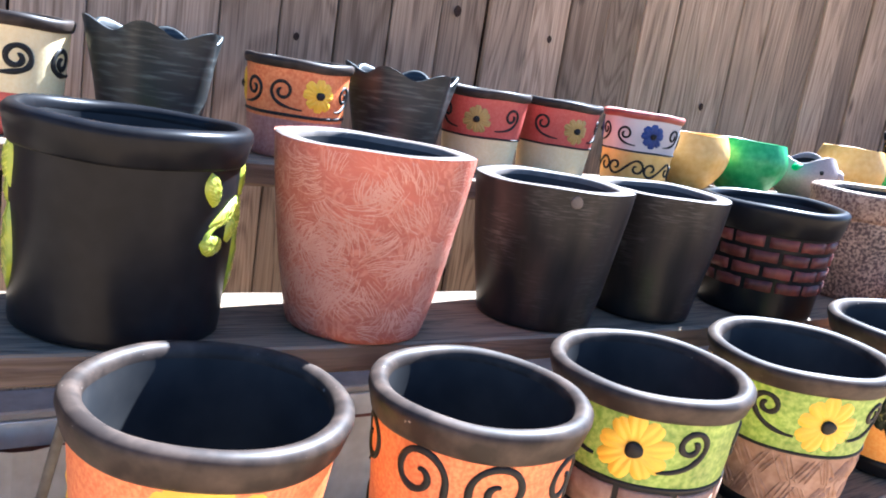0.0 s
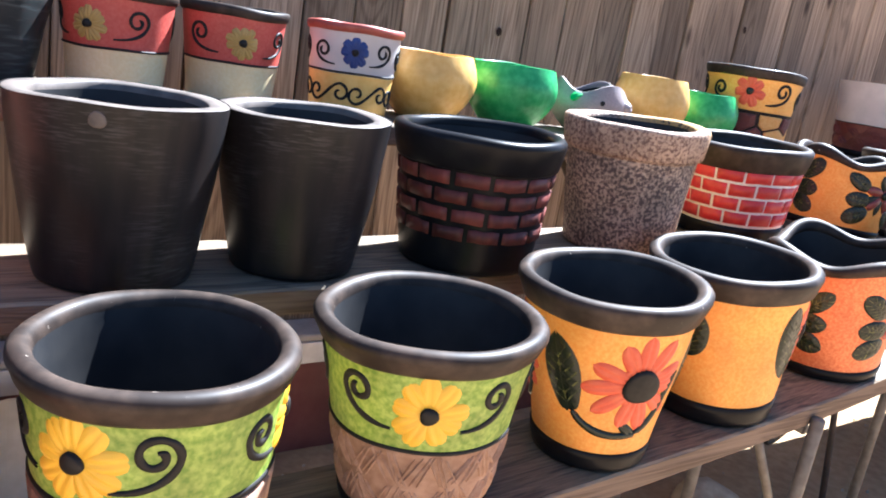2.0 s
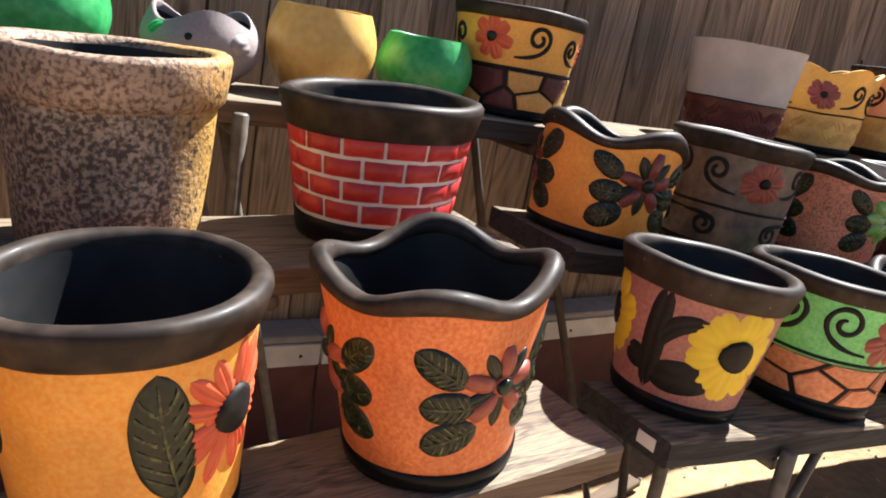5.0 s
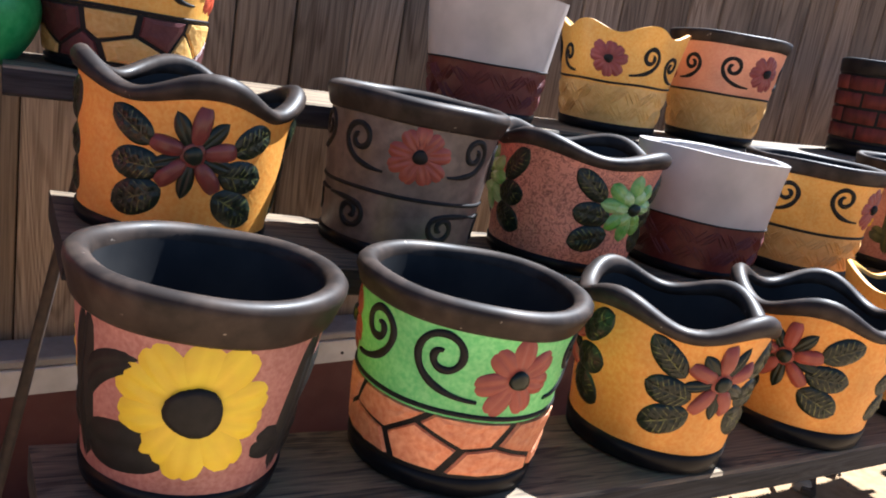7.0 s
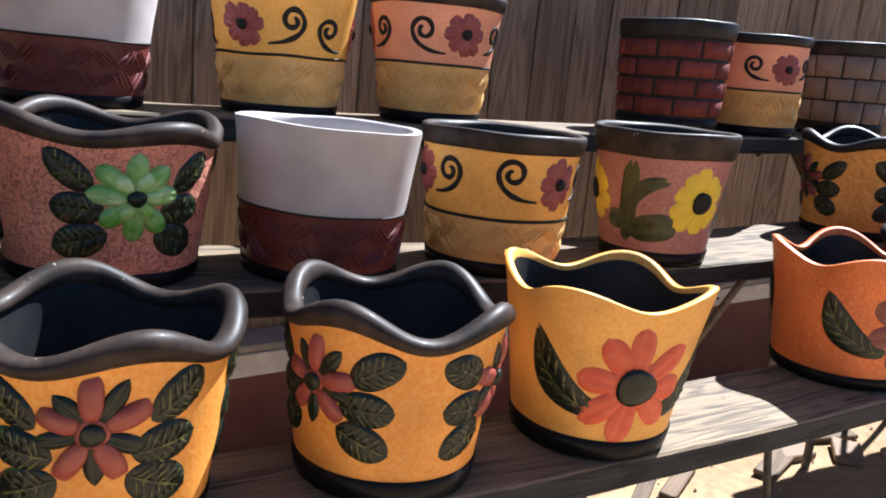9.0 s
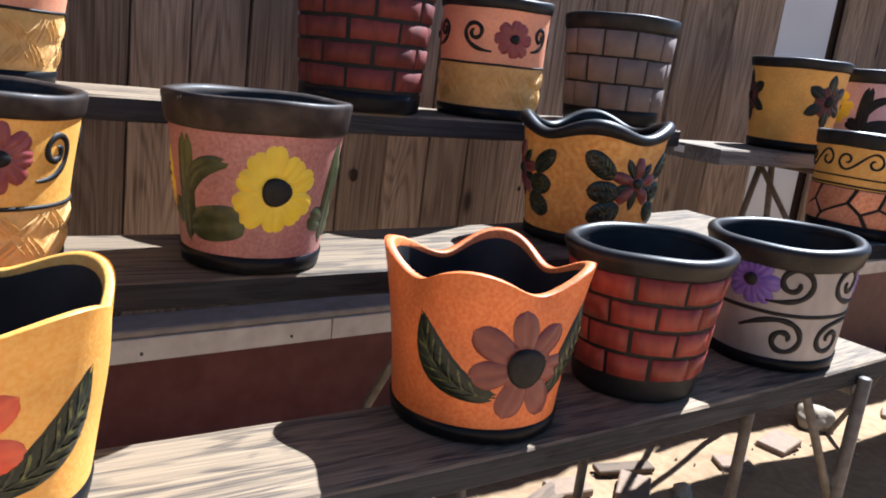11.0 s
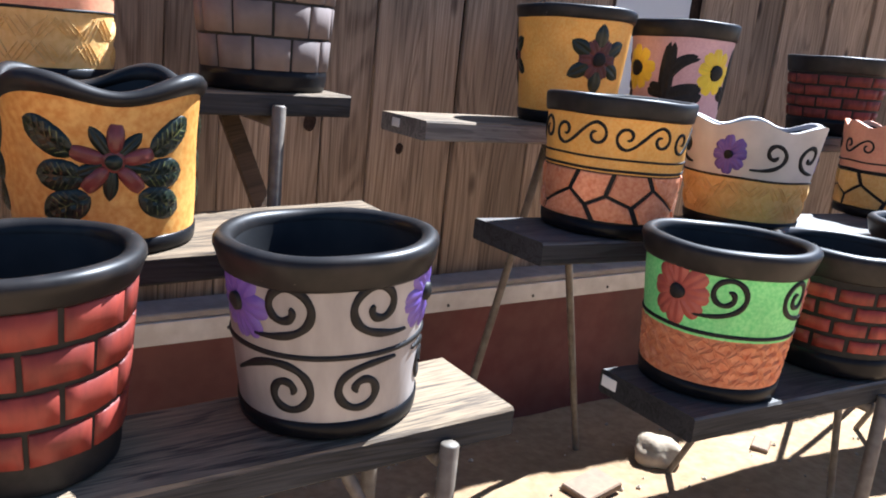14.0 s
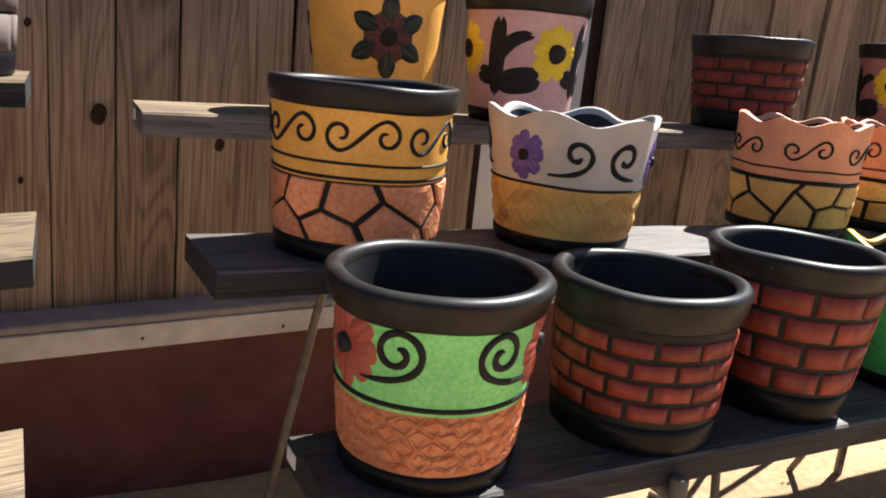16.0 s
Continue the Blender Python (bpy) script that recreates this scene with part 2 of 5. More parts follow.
dusted(BROWNBLACK, (0.075, 0.070, 0.068))
INSIDE = material("dark_inside", (0.017, 0.0175, 0.0195), (0.032, 0.030, 0.029), scale=24, rough=0.55, bump=0.08, spec=0.25)
LINE = material("black_line", (0.0125, 0.012, 0.012), (0.026, 0.023, 0.022), scale=90, rough=0.55, bump=0.05, spec=0.18)
RUSTORANGE = sponged("deep_orange_paint", (0.58, 0.125, 0.020), (0.70, 0.24, 0.055), amount=0.7)
ORANGE = sponged("orange_paint", (0.57, 0.130, 0.032), (0.76, 0.28, 0.090), amount=0.7)
AMBER = sponged("amber_paint", (0.71, 0.275, 0.028), (0.78, 0.42, 0.085), amount=0.6)
GOLDEN = sponged("mottled_golden_paint", (0.58, 0.24, 0.030), (0.74, 0.42, 0.095), amount=0.75, scale=90)
YELLOW = sponged("golden_yellow_paint", (0.74, 0.35, 0.045), (0.80, 0.49, 0.12), amount=0.6)
LIME = material("lime_green_paint", (0.15, 0.25, 0.022), (0.37, 0.45, 0.085), scale=120, amount=0.8, rough=0.55, bump=0.2, coarse=14.0, coat=0.06, wear=0.25)
MINT = sponged("mint_green_paint", (0.16, 0.56, 0.16), (0.34, 0.72, 0.27), amount=0.6)
SALMON = material("salmon_wormy_relief", (0.62, 0.25, 0.165), (0.13, 0.032, 0.027), scale=85, amount=0.9, rough=0.6, bump=0.8, coarse=9, scratch=True, distort=1.2, coat=0.08)
LEAFOLIVE = material("olive_leaf_paint", (0.030, 0.036, 0.012), (0.085, 0.095, 0.028), scale=60, amount=0.6, rough=0.45, bump=0.1, coat=0.1)
CORAL = sponged("coral_red_paint", (0.42, 0.058, 0.042), (0.50, 0.115, 0.08))
MAUVE = sponged("mauve_paint", (0.31, 0.12, 0.10), (0.45, 0.225, 0.185), amount=0.7)
LILAC = sponged("pale_lilac_paint", (0.50, 0.30, 0.31), (0.62, 0.40, 0.40), amount=0.5)
PEACH = sponged("peach_paint", (0.70, 0.28, 0.15), (0.78, 0.40, 0.22), amount=0.5)
GREY = sponged("smoky_grey_glaze", (0.100, 0.074, 0.062), (0.225, 0.165, 0.138), rough=0.42, scale=50)
WHITE = material("white_paint", (0.56, 0.512, 0.485), (0.42, 0.385, 0.370), scale=15, amount=0.65, rough=0.5, bump=0.05, coarse=6, wear=0.13, coat=0.06)
OFFWHITE = material("off_white_paint", (0.36, 0.332, 0.315), (0.20, 0.180, 0.170), scale=20, amount=0.75, rough=0.5, bump=0.08, coarse=6, wear=0.22, coat=0.06, stretch=(1, 1, 0.35))
CREAM = sponged("cream_paint", (0.70, 0.55, 0.29), (0.76, 0.65, 0.40), amount=0.5)
GREEN = sponged("green_glaze", (0.035, 0.30, 0.075), (0.10, 0.46, 0.15), rough=0.4, scale=70)
OCHRE = sponged("ochre_yellow_glaze", (0.72, 0.42, 0.09), (0.80, 0.55, 0.18), rough=0.45, scale=70)
PALEGREY = sponged("pale_grey_lilac_glaze", (0.29, 0.240, 0.232), (0.38, 0.320, 0.305), rough=0.5)
WINE = material("wine_red_paint", (0.115, 0.022, 0.018), (0.17, 0.04, 0.03), scale=90, rough=0.45, bump=0.3, coat=0.1)
BRICKRED = material("brick_red_paint", (0.215, 0.037, 0.024), (0.070, 0.013, 0.011), scale=60, amount=0.75, rough=0.5, bump=0.15, vary=0.18, coat=0.06, spec=0.25, stretch=(1, 1, 0.35), contrast=(0.42, 0.75))
BRICKDARK = material("dull_brick_paint", (0.155, 0.031, 0.023), (0.050, 0.014, 0.012), scale=60, amount=0.75, rough=0.65, bump=0.15, vary=0.2, coat=0.03, spec=0.25, stretch=(1, 1, 0.35), contrast=(0.42, 0.75))
BRICKBROWN = material("brown_brick_paint", (0.115, 0.028, 0.021), (0.040, 0.012, 0.011), scale=50, amount=0.8, rough=0.5, bump=0.15, vary=0.3, coat=0.05, spec=0.25, stretch=(1, 1, 0.35), contrast=(0.40, 0.70))
BRICKBRIGHT = material("bright_red_paint", (0.42, 0.020, 0.020), (0.50, 0.05, 0.04), scale=70, rough=0.42, bump=0.1, vary=0.12, coat=0.15)
BRICKGREY = material("grey_block_paint", (0.138, 0.109, 0.099), (0.195, 0.158, 0.145), scale=30, rough=0.72, bump=0.2, vary=0.12, spec=0.2)
MORTARWHITE = material("white_joint_paint", (0.68, 0.64, 0.62), (0.75, 0.72, 0.70), scale=60, rough=0.6, bump=0.2)
STONEORANGE = material("orange_stone_paint", (0.62, 0.20, 0.08), (0.78, 0.36, 0.18), scale=130, amount=0.8, rough=0.6, bump=0.6, vary=0.2)
STONEYELLOW = material("yellow_stone_paint", (0.66, 0.36, 0.08), (0.76, 0.48, 0.16), scale=120, amount=0.7, rough=0.55, bump=0.5, vary=0.25)
STONEMAROON = material("maroon_stone_paint", (0.075, 0.018, 0.018), (0.12, 0.032, 0.030), scale=90, rough=0.5, bump=0.4, vary=0.2)
TERRA = combed("combed_terracotta", (0.42, 0.118, 0.070), (0.60, 0.27, 0.18))
STRAW = material("pale_pink_slip", (0.53, 0.245, 0.170), (0.60, 0.33, 0.25), scale=60, rough=0.7, bump=0.0)
STONECRACK = material("speckled_stone_finish", (0.40, 0.30, 0.215), (0.056, 0.036, 0.034), scale=150, amount=0.92, rough=0.65, bump=0.6, contrast=(0.39, 0.58), coarse=9, wear=0.4, distort=0.2)
STONERIM = material("rusty_speckled_collar", (0.40, 0.28, 0.19), (0.100, 0.050, 0.038), scale=150, amount=0.9, rough=0.65, bump=0.6, contrast=(0.43, 0.62), coarse=9, wear=0.4, distort=0.2)


def sunlit_flank(m, colour, specks):
    """Warm sunlight painted on one flank: dark specks on yellow, fading into the stone finish."""
    t = m.node_tree
    L = t.links.new
    b = t.nodes["Principled BSDF"]
    paint = b.inputs["Base Color"].links[0].from_socket
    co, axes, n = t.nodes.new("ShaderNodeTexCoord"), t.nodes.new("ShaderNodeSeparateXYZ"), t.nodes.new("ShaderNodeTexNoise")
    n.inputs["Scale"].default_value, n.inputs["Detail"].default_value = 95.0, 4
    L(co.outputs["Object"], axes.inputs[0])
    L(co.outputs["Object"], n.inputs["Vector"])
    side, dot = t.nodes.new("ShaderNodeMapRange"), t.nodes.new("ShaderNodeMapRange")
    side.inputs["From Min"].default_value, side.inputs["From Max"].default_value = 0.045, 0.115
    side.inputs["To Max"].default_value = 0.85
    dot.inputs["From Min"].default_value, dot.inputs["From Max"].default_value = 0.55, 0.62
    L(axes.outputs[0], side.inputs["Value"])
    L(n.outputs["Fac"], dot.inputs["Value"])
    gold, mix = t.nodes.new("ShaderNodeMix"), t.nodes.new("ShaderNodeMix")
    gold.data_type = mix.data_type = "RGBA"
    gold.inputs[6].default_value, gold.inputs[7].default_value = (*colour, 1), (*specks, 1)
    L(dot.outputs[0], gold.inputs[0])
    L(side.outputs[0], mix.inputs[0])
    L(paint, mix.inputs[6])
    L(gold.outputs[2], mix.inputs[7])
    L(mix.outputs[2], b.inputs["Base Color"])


# Sunward side of the stone pot gets its sunlit yellow as colour.
sunlit_flank(STONECRACK, (0.58, 0.33, 0.060), (0.045, 0.026, 0.018))
sunlit_flank(STONERIM, (0.46, 0.25, 0.060), (0.035, 0.022, 0.017))
WEAVEBROWN = material("brown_woven_relief", (0.24, 0.135, 0.085), (0.36, 0.23, 0.16), scale=60, amount=0.8, rough=0.65, bump=0.5)
WEAVEORANGE = material("orange_woven_relief", (0.48, 0.150, 0.056), (0.62, 0.28, 0.13), scale=90, amount=0.8, rough=0.6, bump=0.5)
WEAVEYELLOW = material("yellow_woven_relief", (0.62, 0.36, 0.10), (0.72, 0.46, 0.17), scale=90, amount=0.7, rough=0.6, bump=0.5)
PETALYELLOW = material("yellow_petal_paint", (0.78, 0.44, 0.012), (0.82, 0.54, 0.03), scale=40, rough=0.5, bump=0.08, coat=0.1)
PETALLEMON = material("lemon_petal_paint", (0.78, 0.58, 0.012), (0.72, 0.46, 0.02), scale=45, amount=0.6, rough=0.5, bump=0.1, coat=0.1)
PETALRED = material("scarlet_petal_paint", (0.62, 0.085, 0.03), (0.70, 0.17, 0.07), scale=50, rough=0.5, bump=0.15, coat=0.1)
PETALBRICK = material("brick_red_petal_paint", (0.27, 0.054, 0.036), (0.38, 0.105, 0.070), scale=50, rough=0.45, bump=0.1, coat=0.1)
PETALWINE = material("wine_petal_paint", (0.24, 0.045, 0.045), (0.33, 0.09, 0.08), scale=50, rough=0.45, bump=0.1, coat=0.1)
PETALPLUM = material("dull_plum_petal_paint", (0.190, 0.042, 0.032), (0.115, 0.024, 0.021), scale=40, amount=0.7, rough=0.38, bump=0.15, coat=0.15)
PETALPURPLE = material("purple_petal_paint", (0.105, 0.060, 0.29), (0.19, 0.12, 0.40), scale=50, rough=0.45, bump=0.1, coat=0.1)
PETALBLUE = material("blue_petal_paint", (0.016, 0.036, 0.16), (0.035, 0.07, 0.24), scale=50, rough=0.45, bump=0.1)
PETALGREEN = material("green_petal_paint", (0.11, 0.33, 0.035), (0.50, 0.66, 0.32), scale=30, amount=0.7, rough=0.36, bump=0.1, coat=0.2)
PETALLEAF = material("bright_green_petal_paint", (0.20, 0.42, 0.05), (0.62, 0.74, 0.45), scale=40, amount=0.7, rough=0.35, bump=0.1, coat=0.2)
PETALMUSTARD = material("mustard_petal_paint", (0.36, 0.24, 0.06), (0.46, 0.33, 0.11), scale=50, rough=0.5, bump=0.1)
LEAFDARK = material("dark_green_leaf_glaze", (0.009, 0.015, 0.010), (0.022, 0.034, 0.012), scale=110, amount=0.5, rough=0.36, bump=0.15, contrast=(0.5, 0.7), coat=0.12, spec=0.3)
VEIN = material("olive_leaf_vein", (0.014, 0.021, 0.011), (0.155, 0.160, 0.036), scale=80, amount=0.85, rough=0.45, bump=0.05, contrast=(0.46, 0.66), coat=0.2)
VEINLIME = material("pale_leaf_vein", (0.60, 0.58, 0.10), (0.40, 0.42, 0.05), scale=60, rough=0.4, bump=0.05)
LEAFLIME = material("yellow_green_leaf_glaze", (0.42, 0.44, 0.02), (0.16, 0.26, 0.03), scale=40, amount=0.7, rough=0.4, bump=0.1, coat=0.2)
EDGEDARK = wood("dark_plank_edge", (0.046, 0.046, 0.049), (0.018, 0.0175, 0.018), 0, knots=0.5, vary=0.1)
EDGEGREY = wood("pale_plank_edge", (0.25, 0.235, 0.215), (0.115, 0.105, 0.098), 0, knots=0.5, vary=0.1)
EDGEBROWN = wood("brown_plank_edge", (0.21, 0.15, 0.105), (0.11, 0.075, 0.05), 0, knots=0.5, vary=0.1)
# Two darker copies of the plank wood, with its deep shade in the colour.
BOARDSHADE = wood("shaded_weathered_plank_wood", (0.125, 0.110, 0.095), (0.030, 0.027, 0.025), 0, knots=0.6, vary=0.12, rough=0.55, spec=0.45)
BOARDDIM = wood("part_shaded_plank_wood", (0.280, 0.206, 0.124), (0.062, 0.047, 0.034), 0, knots=0.8, vary=0.12, rough=0.72, spec=0.28)
SCRAPWOOD = wood("splintered_offcut_wood", (0.17, 0.115, 0.072), (0.085, 0.062, 0.042), 0, knots=0.3, vary=0.2)
BOARD = wood("weathered_plank_wood", (0.310, 0.232, 0.146), (0.092, 0.070, 0.050), 0, knots=0.8, vary=0.12, rough=0.62, spec=0.38)
FENCEWOOD = wood("weathered_fence_wood", (0.318, 0.240, 0.172), (0.104, 0.071, 0.047), 2, knots=0.95, vary=0.36, ring=5.5, bands=0.36, lines=95.0, detail=1.5)
# Knot wood; the strips painting shade into the fence seams share it.
KNOTSEAM = material("dark_knot_and_seam_shade", (0.022, 0.014, 0.011), (0.060, 0.038, 0.027), scale=90, rough=0.8, bump=0.4, spec=0.1)
WHITETRIM = material("dusty_white_trim", (0.62, 0.58, 0.54), (0.46, 0.42, 0.38), scale=20, amount=0.7, rough=0.6, bump=0.1, coarse=3)
LEDGE = material("grey_ledge", (0.30, 0.27, 0.25), (0.18, 0.16, 0.15), scale=25, rough=0.8, bump=0.3, coarse=3)
REDPANEL = material("maroon_panel_paint", (0.090, 0.020, 0.016), (0.125, 0.040, 0.032), scale=14, amount=0.7, rough=0.55, bump=0.06, coarse=2.5, wear=0.3)
PALEPANEL = material("pale_sheet", (0.60, 0.62, 0.64), (0.50, 0.52, 0.54), scale=8, rough=0.5, bump=0.03, coarse=2)
PIPE = material("dull_steel_pipe", (0.165, 0.142, 0.112), (0.085, 0.064, 0.048), scale=45, amount=0.7, rough=0.5, bump=0.15, coarse=8)
# Darkened copy of the dull steel: shade on two trestles, put into colour.
PIPESHADE = material("shaded_steel_pipe", (0.040, 0.030, 0.025), (0.075, 0.052, 0.038), scale=45, amount=0.7, rough=0.6, bump=0.15, coarse=8)
DIRT = material("sandy_dirt", (0.385, 0.262, 0.148), (0.265, 0.172, 0.092), scale=28, amount=0.7, rough=0.95, bump=0.8, coarse=1.7, spec=0.1, wear=0.25)
ROCK = material("pale_rock", (0.44, 0.36, 0.26), (0.28, 0.22, 0.155), scale=34, amount=0.7, rough=0.95, bump=1.0, coarse=7, spec=0.1, wear=0.3)
TILE = material("broken_tile", (0.25, 0.165, 0.100), (0.16, 0.105, 0.065), scale=40, rough=0.8, bump=0.3)
STICKER = material("white_sticker", (0.75, 0.75, 0.74), (0.68, 0.68, 0.67), scale=30, rough=0.5, bump=0.0)
SCREW = material("dark_screw", (0.05, 0.045, 0.04), (0.09, 0.08, 0.07), scale=80, rough=0.4, bump=0.0)

# ---- mesh helpers ----


def mesh_part(name, verts, faces, mat, parent=None, label="", smooth=True, mats=None):
    me = bpy.data.meshes.new(name)
    me.from_pydata([tuple(v) for v in verts], [], faces)
    me.materials.append(mat)
    if smooth:
        me.polygons.foreach_set("use_smooth", [True] * len(me.polygons))
    me.update()
    ob = new(name, me)
    if parent is not None:
        ob.parent = parent
    if label:
        tagged(ob, label)
    return ob


def part(name, bm, mat, parent=None, label="", smooth=False):
    me = bpy.data.meshes.new(name)
    bmesh.ops.recalc_face_normals(bm, faces=bm.faces)
    bm.to_mesh(me)
    bm.free()
    me.materials.append(mat)
    if smooth:
        me.polygons.foreach_set("use_smooth", [True] * len(me.polygons))
    ob = new(name, me)
    if parent is not None:
        ob.parent = parent
    if label:
        tagged(ob, label)
    return ob


def empty(name, m, label, category, group="", kind=""):
    ob = new(name)
    ob.empty_display_size = 0.05
    ob.matrix_world = m
    return tagged(ob, label, category, group, kind)


def box_mesh(x0, x1, y0, y1, z0, z1, bevel=0.003):
    bm = bmesh.new()
    bmesh.ops.create_cube(bm, size=1.0)
    for v in bm.verts:
        v.co = Vector(((x0 + x1) / 2 + v.co.x * (x1 - x0), (y0 + y1) / 2 + v.co.y * (y1 - y0), (z0 + z1) / 2 + v.co.z * (z1 - z0)))
    if bevel:
        bmesh.ops.bevel(bm, geom=bm.edges[:], offset=bevel, segments=1, affect="EDGES")
    return bm


def tube(a, b, r, sides=12):
    """A round bar from a to b with capped, slightly chamfered ends."""
    a, b = Vector(a), Vector(b)
    d = (b - a).normalized()
    u = d.orthogonal().normalized()
    w = d.cross(u)
    rings = [(a, r * 0.8), (a + d * r * 0.2, r), (b - d * r * 0.2, r), (b, r * 0.8)]
    verts, faces = [], []
    for c, q in rings:
        for i in range(sides):
            t = 2 * math.pi * i / sides
            verts.append(c + (u * math.cos(t) + w * math.sin(t)) * q)
    for k in range(3):
        for i in range(sides):
            j = (i + 1) % sides
            faces.append((k * sides + i, k * sides + j, (k + 1) * sides + j, (k + 1) * sides + i))
    faces.append(tuple(reversed(range(sides))))
    faces.append(tuple(range(3 * sides, 4 * sides)))
    return verts, faces


# ---- shelves ----


def shelf_z(row, x):
    """Height of a plank's upper face; the long planks sag under the pots."""
    if row == "F":
        return 0.56 + 0.04 * (x - 0.7) ** 2 if x < 2.62 else (0.632 + 0.025 * (x - 4.2) ** 2 if x < 6 else 0.660 + 0.006 * (x - 6.2))
    if row == "M":
        return 0.809 + 0.0165 * (x - 0.6) ** 2 if x < 2.62 else (0.815 + 0.026 * (x - 4.25) ** 2 if x < 6 else 0.868 + 0.006 * (x - 6.2))
    return 1.02 + 0.004 * (x + 1) if x < 2.62 else (1.040 + 0.0085 * (x - 3.5) ** 2 if x < 6 else 1.048 + 0.02 * (x - 6.06))


THICK = 0.044


def shelf_tilt(row, x):
    """Slope of a plank along its length, in degrees; pots stand square to it."""
    return math.degrees(math.atan((shelf_z(row, x + 0.01) - shelf_z(row, x - 0.01)) / 0.02))


def plank(row, x0, x1, y0, y1, label):
    rng = random.Random(ord(row) * 31 + round(x0 * 100) + 900)
    n = max(8, int((x1 - x0) / 0.06))
    c = 0.004
    cross = [(y0 + c, 0), (y1 - c, 0), (y1, -c), (y1, -THICK + c), (y1 - c, -THICK), (y0 + c, -THICK), (y0, -THICK + c), (y0, -c)]
    ring = len(cross)
    verts, faces = [], []
    for i in range(n + 1):
        x = x0 + (x1 - x0) * i / n
        for y, z in cross:
            verts.append((x + (0.004 * math.sin(y * 40) if i in (0, n) else 0), y + 0.0012 * math.sin(x * 5 + y * 9), shelf_z(row, min(max(x, x0 + 0.001), x1 - 0.001)) + z + rng.uniform(-0.0006, 0.0006)))
    for i in range(n):
        for j in range(ring):
            k = (j + 1) % ring
            faces.append((i * ring + j, (i + 1) * ring + j, (i + 1) * ring + k, i * ring + k))
    faces.append(tuple(range(ring)))
    faces.append(tuple(reversed(range(n * ring, (n + 1) * ring))))
    # Same wood throughout; later bays take the copies with shade painted in.
    top = BOARD if x0 < 0 else (BOARDSHADE if x0 > 6 and row != "T" else BOARDDIM)
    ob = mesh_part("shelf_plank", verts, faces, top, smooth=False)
    # Front, back, ends and underside take the edge wood picked by bay.
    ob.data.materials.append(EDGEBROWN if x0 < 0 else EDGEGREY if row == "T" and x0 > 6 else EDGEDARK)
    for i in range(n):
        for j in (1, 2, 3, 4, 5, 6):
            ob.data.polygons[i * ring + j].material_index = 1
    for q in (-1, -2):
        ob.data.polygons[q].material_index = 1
    return tagged(ob, label, "shelf plank", "planks of the pot display")


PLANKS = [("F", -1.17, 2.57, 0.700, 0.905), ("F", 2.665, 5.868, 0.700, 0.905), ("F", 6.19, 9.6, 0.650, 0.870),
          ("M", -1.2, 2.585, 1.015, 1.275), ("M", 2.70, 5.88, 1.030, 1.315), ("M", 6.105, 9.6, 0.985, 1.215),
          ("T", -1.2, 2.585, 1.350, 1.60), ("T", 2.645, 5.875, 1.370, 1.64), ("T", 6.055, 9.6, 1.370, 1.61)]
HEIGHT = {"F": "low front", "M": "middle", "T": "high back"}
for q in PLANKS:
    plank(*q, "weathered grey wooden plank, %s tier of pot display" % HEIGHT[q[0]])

# ---- ground, fence ----
FENCE = lambda x: 1.93 + 0.013 * x


def ground_sheet():
    xs = sorted(set([-200, -60, -20, -8] + [round(-3 + 0.07 * i, 3) for i in range(0, 200)] + [13, 20, 60, 200]))
    ys = sorted(set([-200, -60, -20, -6, -2.5] + [round(-1.0 + 0.06 * i, 3) for i in range(0, 54)] + [4, 8, 20, 60, 200]))
    verts, faces = [], []
    for x in xs:
        for y in ys:
            near = 1 if -3 < x < 11 and -1 < y < 2.2 else 0
            z = (noise.noise((x * 1.7, y * 1.7, 0)) * 0.022 + noise.noise((x * 7, y * 7, 3)) * 0.008) * near
            verts.append((x, y, z))
    m = len(ys)
    for i in range(len(xs) - 1):
        for j in range(m - 1):
            faces.append((i * m + j, (i + 1) * m + j, (i + 1) * m + j + 1, i * m + j + 1))
    return tagged(mesh_part("ground", verts, faces, DIRT), "pale sandy dirt yard with pebbles and debris", "ground", kind="structure")


ground_sheet()


